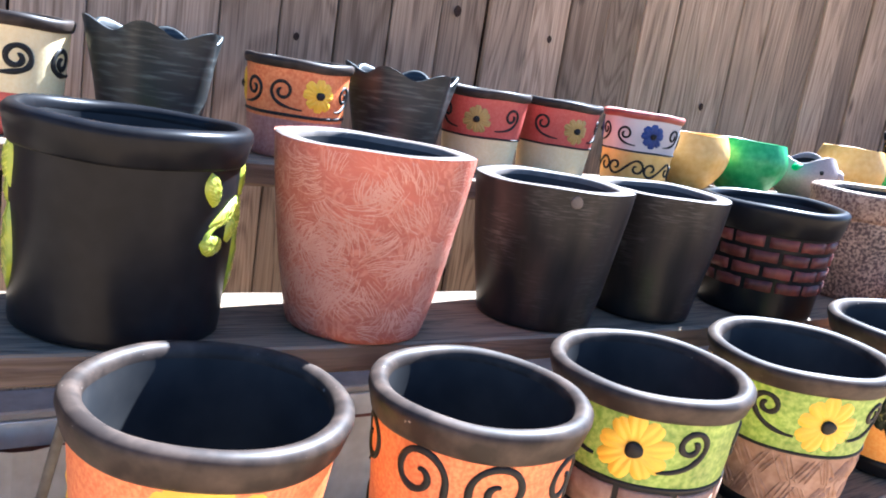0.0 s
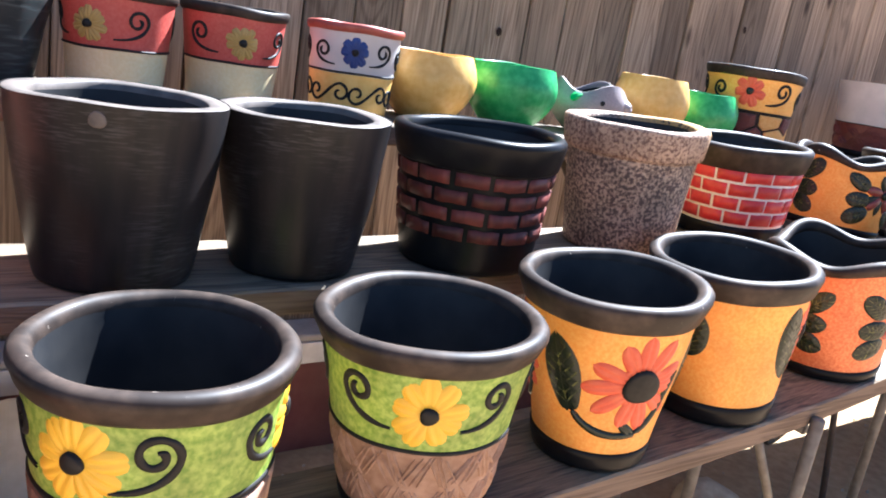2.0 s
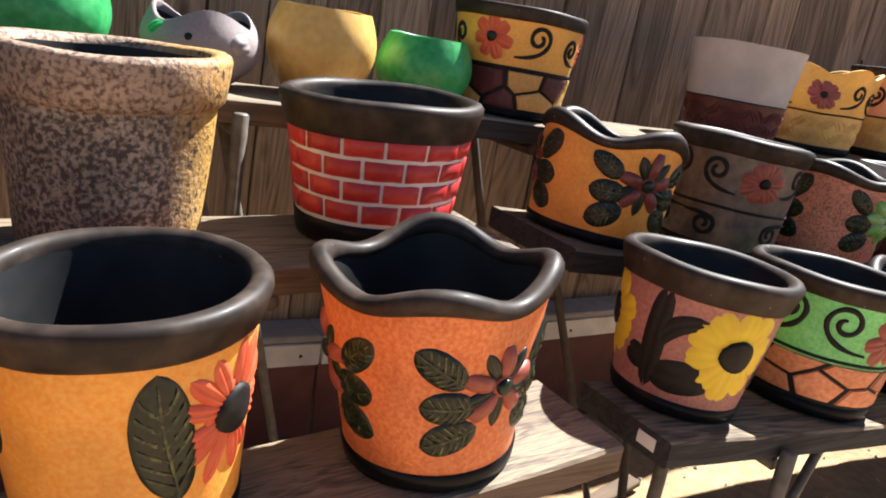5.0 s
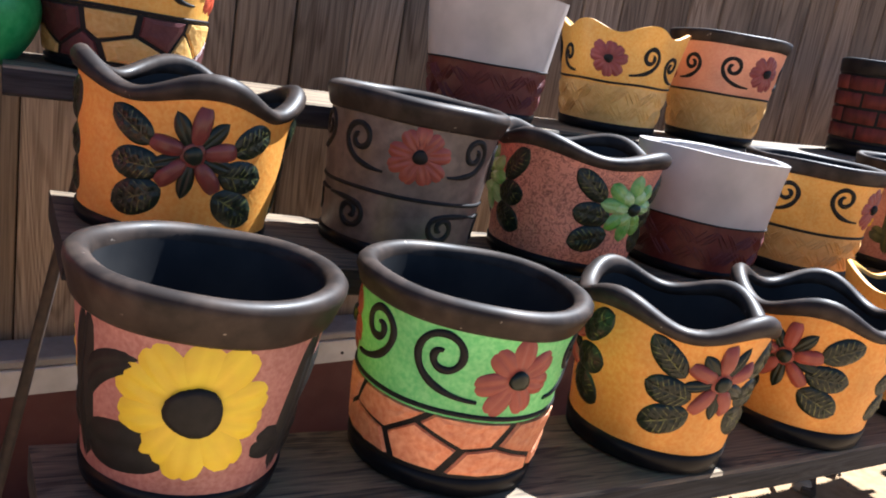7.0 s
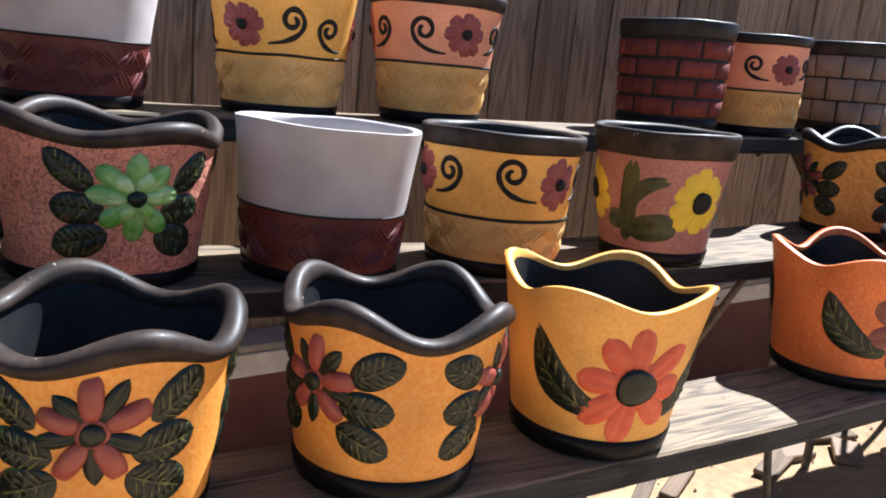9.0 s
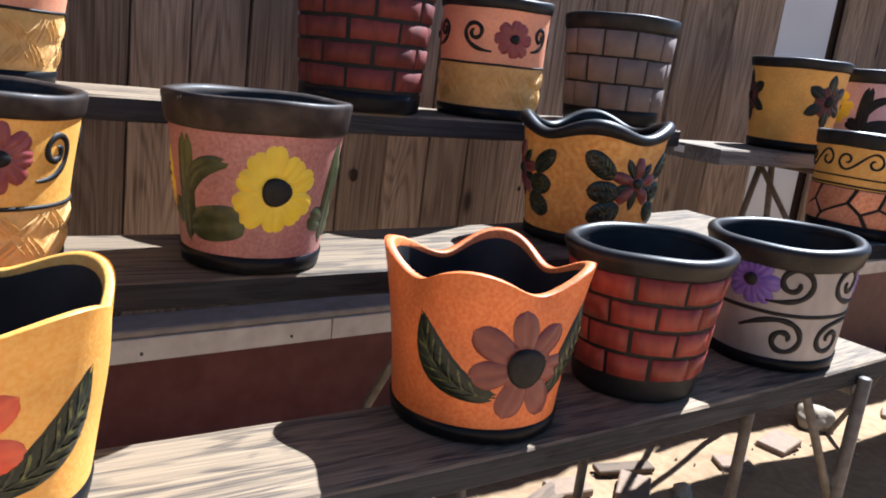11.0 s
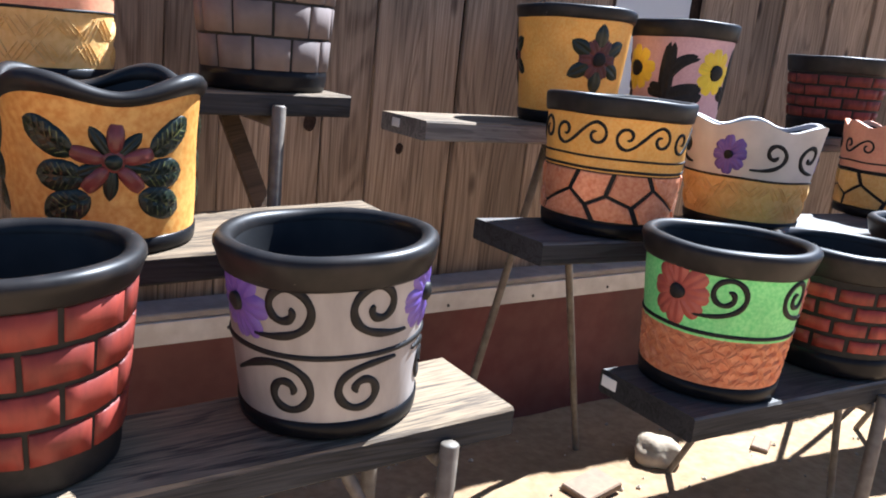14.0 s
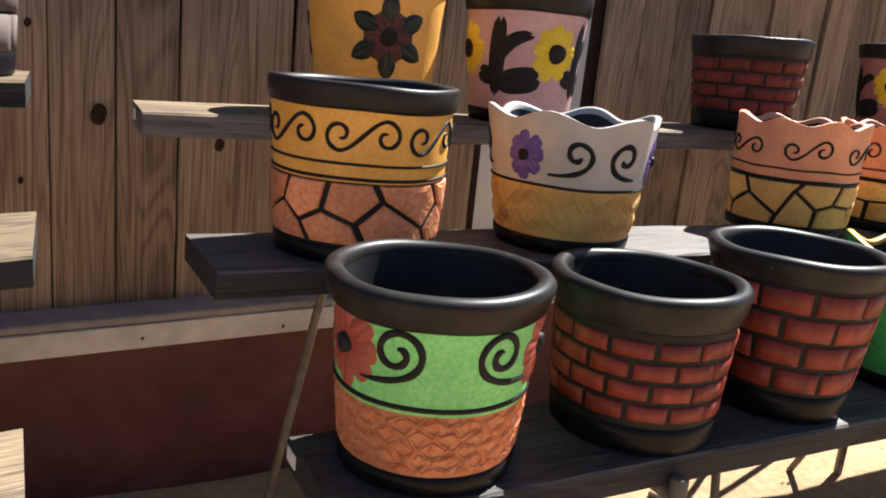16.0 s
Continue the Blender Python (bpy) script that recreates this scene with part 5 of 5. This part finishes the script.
for i, x in enumerate((7.47, 7.84)):
    p = make_pot("M", x, 0.145, 0.130, 0.255, "peach scalloped pot with scrolls and yellow stone pattern", [(0, 0.08, BLACK, B), (0.08, 0.5, LINE, "joint_band"), (0.5, 1, PEACH, "body")], rim="none", rim_mat=PEACH, waves=8, amp=0.008, flare=0.005, thick=0.014)
    stripe(p, 0.129, 0.003)
    stripe(p, 0.152, 0.0025)
    stones(p, 0.024, 0.125, 8, [STONEYELLOW], seed=31 + i, gap=0.90)
    for k in range(6):
        s_scroll(p, -42 + 60 * k + 11 * i, 0.195, 0.0205, 0.003)

# ---- pots of the high back plank ----
p = make_pot("T", 0.046, 0.100, 0.082, 0.190, "small cream pot with black spirals, red foot", [(0, 0.35, CORAL, "foot"), (0.35, 1, CREAM, "body")], rim="band", rim_h=0.022, thick=0.010)
for k in range(7):
    scroll(p, 6 + 51.4 * k, 0.122, 0.020, flip=1 if k % 2 else -1, tail=(1.6, -1.2))
p = make_pot("T", 0.273, 0.114, 0.080, 0.195, "dark green-black scalloped pot with flared edge", [(0, 1, SLATE, "body")], rim="none", rim_mat=SLATE, waves=6, amp=0.010, phase=10, flare=0.010, thick=0.009)
p = make_pot("T", 0.533, 0.105, 0.085, 0.184, "small orange pot with yellow flowers and spirals", [(0, 0.4, MAUVE, "foot"), (0.4, 1, ORANGE, "body")], rim="band", rim_h=0.020, thick=0.010, dy=-0.025)
stripe(p, 0.082)
for a in (6, 126, 246):
    flower(p, a, 0.124, 0.027, 8, PETALYELLOW, LINE, turn=90)
    scroll(p, a - 42, 0.124, 0.019, flip=1, tail=(2.0, -1.6), w=0.0033)
    scroll(p, a + 40, 0.124, 0.018, flip=-1, tail=(1.4, -1.6), w=0.0033)
p = make_pot("T", 0.766, 0.114, 0.080, 0.185, "dark scalloped pot with streaky flared edge", [(0, 1, SLATE, "body")], rim="none", rim_mat=SLATE, waves=6, amp=0.010, phase=-12, flare=0.010, thick=0.009)
for x, a0, R in ((0.980, -41, 0.103), (1.190, -8, 0.104)):
    p = make_pot("T", x, R, 0.080, 0.180, "small coral red pot with cream foot and mustard flower", [(0, 0.42, CREAM, "foot"), (0.42, 1, CORAL, "body")], rim="band", rim_h=0.020, thick=0.010)
    stripe(p, 0.078, 0.0025)
    for a in (a0, a0 + 180):
        flower(p, a, 0.116, 0.026, 10, PETALMUSTARD, LINE, turn=90)
        scroll(p, a + 50, 0.126, 0.017, flip=-1, tail=(2.2, -1.9), w=0.003)
        scroll(p, a - 50, 0.126, 0.017, flip=1, tail=(2.2, -1.9), w=0.003)
p = make_pot("T", 1.433, 0.102, 0.080, 0.181, "small white and ochre pot with blue flower, spirals", [(0, 0.46, OCHRE, "foot"), (0.46, 1, WHITE, "body")], rim="band", rim_mat=PETALBRICK, rim_h=0.018, thick=0.010, dy=-0.030)
stripe(p, 0.086, 0.0025)
for a in (-25, 95, 215):
    flower(p, a, 0.126, 0.025, 8, PETALBLUE, LINE, turn=90)
    scroll(p, a - 42, 0.126, 0.016, flip=1, tail=(1.8, -1.6), w=0.003)
    scroll(p, a + 38, 0.132, 0.016, flip=-1, tail=(1.8, -1.8), w=0.003)
for a in range(-58, 300, 60):
    s_scroll(p, a, 0.046, 0.0185, w=0.003)
for x, R, H, mat, col in ((1.640, 0.108, 0.148, OCHRE, "ochre yellow"), (1.880, 0.112, 0.146, GREEN, "bright green"), (2.369, 0.102, 0.168, OCHRE, "ochre yellow"), (2.597, 0.094, 0.146, GREEN, "bright green")):
    make_pot("T", x, R - 0.013, 0.060, H, "small rounded %s glazed bowl planter" % col, [(0, 1, mat, "body")], rim="flat", rim_mat=mat, bulge=0.030, thick=0.009, name="bowl_planter", category="planter", inside=mat)
p = make_pot("T", 2.143, 0.088, 0.050, 0.120, "pale grey animal-shaped planter with notched green edge", [(0, 1, PALEGREY, "body")], rim="none", rim_mat=PALEGREY, bulge=0.034, waves=3, amp=0.014, phase=-62, thick=0.009, name="animal_planter", category="planter")
disc(p, "eye", -25, 0.085, 0.006, LINE, p.root, high=0.004)
blade(p, "ear", -70, 0.085, 60, 0.035, 0.014, GREEN, p.root, high=0.006)
blade(p, "snout", 15, 0.075, 20, 0.04, 0.018, PALEGREY, p.root, high=0.014)
p = make_pot("T", 2.825, 0.150, 0.119, 0.228, "golden pot, red flower, maroon and yellow stone foot", [(0, 0.06, BLACK, B), (0.06, 0.44, LINE, "joint_band"), (0.44, 1, YELLOW, "body")], rim="band", rim_h=0.030, dy=0.020)
stripe(p, 0.103, 0.003)
stones(p, 0.018, 0.099, 9, [STONEYELLOW, STONEYELLOW, STONEMAROON], seed=41, gap=0.90)
for a in (-56, 64, 184):
    flower(p, a, 0.160, 0.039, 7, PETALRED, LEAFDARK, turn=90)
    scroll(p, a + 42, 0.167, 0.023, flip=-1, tail=(2.0, -1.8))
    scroll(p, a + 82, 0.158, 0.020, flip=1, tail=(1.6, -1.6))
p = make_pot("T", 3.545, 0.148, 0.113, 0.255, "tall white pot with wine red woven lower half", [(0, 0.08, BLACK, B), (0.08, 0.44, WINE, "woven_band"), (0.44, 1, WHITE, "body")], rim="flat", rim_mat=WHITE, thick=0.016, inside=WHITE)
stripe(p, 0.112, 0.002)
chevrons(p, 0.03, 0.10, 20, WINE)
p = make_pot("T", 3.931, 0.146, 0.112, 0.235, "yellow wavy-edged pot with wine flower, woven foot", [(0, 0.09, BLACK, B), (0.09, 0.46, WEAVEYELLOW, "woven_band"), (0.46, 1, YELLOW, "body")], rim="none", rim_mat=YELLOW, waves=6, amp=0.010, phase=-46, flare=0.008, thick=0.013, dy=0.028)
stripe(p, 0.114, 0.003)
chevrons(p, 0.03, 0.104, 20, WEAVEYELLOW)
for a in (-51, 69, 189):
    flower(p, a, 0.168, 0.037, 8, PETALWINE, LINE, turn=90)
    scroll(p, a + 40, 0.174, 0.020, flip=-1, tail=(2.1, -2.0))
    scroll(p, a + 72, 0.168, 0.020, flip=1, tail=(1.6, -2.0))
p = make_pot("T", 4.265, 0.152, 0.106, 0.270, "peach pot with wine flower, spirals, woven ochre foot", [(0, 0.09, BLACK, B), (0.09, 0.46, WEAVEYELLOW, "woven_band"), (0.46, 1, PEACH, "body")], rim="band", rim_h=0.030, dy=0.002)
stripe(p, 0.124, 0.003)
chevrons(p, 0.03, 0.114, 20, WEAVEYELLOW)
for a in (-1, 119, 239):
    flower(p, a, 0.186, 0.039, 8, PETALWINE, LINE, turn=90)
    scroll(p, a - 38, 0.190, 0.023, flip=1, tail=(2.0, -1.9))
    scroll(p, a + 38, 0.190, 0.020, flip=-1, tail=(1.6, -1.9))
p = make_pot("T", 4.968, 0.149, 0.126, 0.279, "black-rimmed pot with dull red brick pattern", [(0, 0.14, BLACK, B), (0.14, 1, LINE, "joint_band")], rim="band", rim_h=0.045, dy=-0.020)
bricks(p, 0.044, 0.232, 4, 8, BRICKDARK, turn=5, seed=17, gap=0.007)
p = make_pot("T", 5.317, 0.134, 0.118, 0.271, "peach pot with wine flower and woven ochre foot", [(0, 0.09, BLACK, B), (0.09, 0.46, WEAVEYELLOW, "woven_band"), (0.46, 1, PEACH, "body")], rim="band", rim_h=0.028, dy=-0.007)
stripe(p, 0.122, 0.003)
chevrons(p, 0.03, 0.112, 20, WEAVEYELLOW)
for a in (-14, 106, 226):
    flower(p, a, 0.181, 0.038, 8, PETALWINE, LINE, turn=90)
    scroll(p, a - 42, 0.190, 0.021, flip=1, tail=(2.0, -1.9))
    scroll(p, a + 34, 0.192, 0.018, flip=-1, tail=(1.6, -1.9))
p = make_pot("T", 5.730, 0.152, 0.122, 0.276, "grey pot with large stone block pattern", [(0, 0.15, BLACK, B), (0.15, 1, LINE, "joint_band")], rim="band", rim_h=0.040)
bricks(p, 0.038, 0.236, 3, 11, BRICKGREY, turn=6, seed=19, gap=0.0045)
p = make_pot("T", 6.526, 0.152, 0.118, 0.283, "golden pot with dark six-pointed embossed flower", [(0, 0.1, BLACK, B), (0.1, 1, YELLOW, "body")], rim="band", rim_h=0.032, dy=-0.002)
for a in (-10, 110, 230):
    f = disc(p, "flower", a, 0.160, 0.02, STONEMAROON, p.root)
    for k in range(6):
        blade(p, "petal", a, 0.160, 60 + 60 * k, 0.050, 0.018, STONEMAROON, f, start=0.008, high=0.006)
        blade(p, "small_leaf", a, 0.160, 90 + 60 * k, 0.084, 0.021, LEAFDARK, f, start=0.014, high=0.006, point="leaf")
    disc(p, "flower_heart", a, 0.160, 0.017, LINE, f, high=0.009)
p = make_pot("T", 6.880, 0.145, 0.112, 0.282, "pale lilac pot with yellow sunflowers and black stems", [(0, 0.1, BLACK, B), (0.1, 1, LILAC, "body")], rim="band", rim_h=0.045, dy=-0.029)
for a in (1, 95, 178, 259):
    flower(p, a, 0.155, 0.050, 9, PETALLEMON, LINE, turn=90, heart=0.42, high=0.006)
    sunflower_stems(p, a - 61, 0.148, LINE)
p = make_pot("T", 7.616, 0.158, 0.122, 0.243, "black pot with small dull red bricks", [(0, 0.2, BLACK, B), (0.2, 1, LINE, "joint_band")], rim="band", rim_h=0.052, dy=-0.002)
bricks(p, 0.050, 0.188, 4, 11, BRICKDARK, turn=5, seed=23, gap=0.006)
p = make_pot("T", 8.305, 0.150, 0.115, 0.270, "mauve pot with yellow sunflowers, black rim", [(0, 0.1, BLACK, B), (0.1, 1, MAUVE, "body")], rim="band", rim_h=0.045)
for a in (-70, 50, 170):
    flower(p, a, 0.145, 0.052, 10, PETALLEMON, LINE, turn=90, heart=0.4, high=0.006)
    sunflower_stems(p, a - 60, 0.13, LINE)

# ---- trestles ----


def trestle(x, row, side, label):
    """A steel stand under a plank: posts or splayed legs, a head bar and slanting stays."""
    y0, y1 = [(q[3], q[4]) for q in PLANKS if q[0] == row and q[1] - 0.2 < x < q[2] + 0.2][0]
    zt = shelf_z(row, x) - THICK
    depth = y1 - y0
    root = empty("trestle", pose(x, y0, 0), label, "trestle", "steel trestles under the planks")
    def bar(name, a, b, r=0.011):
        v, f = tube(a, b, r)
        return mesh_part(name, v, f, PIPESHADE if x in (2.82, 3.00) else PIPE, root)
    bar("head_bar", (0, 0.004, zt - 0.012), (0, depth - 0.004, zt - 0.012), 0.012)
    if row == "M":
        if x == 2.16:
            bar("post", (0.0, depth * 0.5, zt - 0.01), (0.0, depth * 0.5, 0.0), 0.021)
        elif x == 3.00:
            bar("leg", (-0.11, depth + 0.02, zt - 0.02), (0.28, depth + 0.09, 0.0), 0.010)
            bar("leg", (0.0, depth * 0.4, zt - 0.02), (0.05, 0.02, 0.0), 0.010)
        else:
            bar("leg", (0.0, depth * 0.6, zt - 0.02), (-0.16, depth + 0.20, 0.0), 0.010)
            bar("leg", (0.0, depth * 0.4, zt - 0.02), (0.05, 0.02, 0.0), 0.010)
    else:
        if x not in (2.82, 6.58):
            bar("post", (0.0, -0.014, zt + 0.022), (0.0, -0.014, 0.0), 0.0135)
        if row == "T" and x == 2.82:
            bar("leg", (-0.02, depth - 0.04, zt - 0.02), (-0.205, depth - 0.04, 0.0), 0.011)
            bar("leg", (0.03, depth + 0.05, zt + 0.02), (0.38, depth + 0.09, 0.0), 0.011)
        elif row == "T" and x != 5.717:
            bar("leg", (-0.03, depth - 0.02, zt - 0.02), (-0.21, depth + 0.03, 0.0), 0.011)
            bar("leg", (0.03, depth - 0.02, zt - 0.02), (0.29, depth + 0.03, 0.0), 0.011)
        elif row == "F" and x != 6.70:
            bar("post", (0.0, depth + 0.014, zt - 0.01), (0.0, depth + 0.014, 0.0), 0.0135)
        if x == 5.717:
            board = part("stay", box_mesh(-0.020, 0.020, -0.010, 0.010, -0.13, 0.13, 0.003), SCRAPWOOD, root, "rough wooden stay")
            board.matrix_local = pose(-0.008, 0.17, zt - 0.112, -28, -16, 0)
        elif row == "T" and x != 2.82:
            bar("stay", (-0.05 * side, depth * 0.9, zt - 0.01), (0.0, 0.0, zt - 0.30), 0.009)
        elif row == "F" and x != 6.70:
            bar("stay", (0.14 * side, 0.02, zt - 0.008), (0.0, -0.004, zt - 0.26), 0.009)


for row, xs in (("F", (0.35, 2.134, 2.93, 5.758, 6.70, 8.4)), ("M", (0.30, 2.16, 3.00, 5.07, 7.22, 8.2)), ("T", (0.30, 2.18, 2.82, 5.717, 6.58, 8.2))):
    for i, x in enumerate(xs):
        trestle(x, row, -1 if x in (2.134, 5.758) else 1, "%s steel trestle holding up a plank" % ("shade-darkened" if x in (2.82, 3.00) else "dull grey"))

# ---- odds and ends on the ground ----


def rock(x, y, r, seed, label):
    bm = bmesh.new()
    bmesh.ops.create_icosphere(bm, subdivisions=3, radius=r)
    for v in bm.verts:
        n = noise.noise(v.co / r * 1.3 + Vector((seed, 0, 0))) * 0.35 + noise.noise(v.co / r * 4 + Vector((0, seed, 0))) * 0.08
        v.co *= 1 + n
        v.co.z *= 0.75
    ob = part("rock", bm, ROCK, smooth=True)
    ob.matrix_world = pose(x, y, r * 0.45)
    return tagged(ob, label, "rock")


rock(7.08, 1.49, 0.074, 2, "pale rough rock lying on sandy dirt")
rock(2.55, 1.12, 0.10, 4, "dusty brown lump of broken concrete on dirt")
rock(6.10, 1.30, 0.03, 5, "small pale stone on the dirt")
rock(4.9, 1.34, 0.028, 8, "small pale stone on the dirt")
for i, (x, y, a, w) in enumerate(((6.74, 1.41, 12, 0.16), (6.42, 1.36, -25, 0.12), (7.5, 1.42, 30, 0.09), (5.95, 1.36, 40, 0.15), (5.75, 1.43, -10, 0.13))):
    ob = part("broken_tile", box_mesh(-w / 2, w / 2, -w * 0.32, w * 0.32, 0, 0.026, 0.004), TILE)
    ob.matrix_world = pose(x, y, 0.004, 2, -3, a)
    tagged(ob, "broken tan paving piece lying on dirt", "tile", "broken tiles")
for x, y, a, ln, w in ((5.02, 1.40, 35, 0.34, 0.045), (5.22, 1.44, 28, 0.26, 0.05), (5.62, 1.40, 20, 0.22, 0.07), (6.02, 1.47, -15, 0.20, 0.05), (3.35, 1.42, 15, 0.30, 0.05)):
    ob = part("wood_scrap", box_mesh(-ln / 2, ln / 2, -w / 2, w / 2, 0, 0.018, 0.003), SCRAPWOOD)
    ob.matrix_world = pose(x, y, 0.006, 3, -2, a)
    tagged(ob, "splintered grey wood offcut lying on dirt", "wood scrap", "wood offcuts on the dirt")
rng = random.Random(3)
verts, faces = [], []
for i in range(900):
    x, y, r = rng.uniform(-1, 10), rng.uniform(0.2, 1.75), rng.uniform(0.003, 0.010)
    k = len(verts)
    z = 0.004 + noise.noise((x * 1.7, y * 1.7, 0)) * 0.022 + noise.noise((x * 7, y * 7, 3)) * 0.008
    q = [rng.uniform(0.7, 1.3) for _ in range(6)]
    verts += [(x + r * q[0], y, z), (x, y + r * q[1], z), (x - r * q[2], y, z), (x, y - r * q[3], z), (x, y, z + r * 0.7 * q[4]), (x, y, z - r)]
    faces += [(k, k + 1, k + 4), (k + 1, k + 2, k + 4), (k + 2, k + 3, k + 4), (k + 3, k, k + 4), (k + 1, k, k + 5), (k + 2, k + 1, k + 5), (k + 3, k + 2, k + 5), (k, k + 3, k + 5)]
tagged(mesh_part("pebbles", verts, faces, ROCK, smooth=False), "scattered small pebbles and grit on dirt", "pebbles", kind="stuff")
for row, x in (("F", 2.665), ("F", 6.19), ("T", 6.055)):
    y = {2.665: 0.745, 6.19: 0.845, 6.055: 1.52}[x]
    ob = part("sticker", box_mesh(-0.001, 0.001, -0.018, 0.018, -0.010, 0.010, 0), STICKER)
    ob.matrix_world = pose(x - 0.0025, y, shelf_z(row, x + 0.01) - 0.019)
    tagged(ob, "white stock label on plank's sawn end", "sticker")
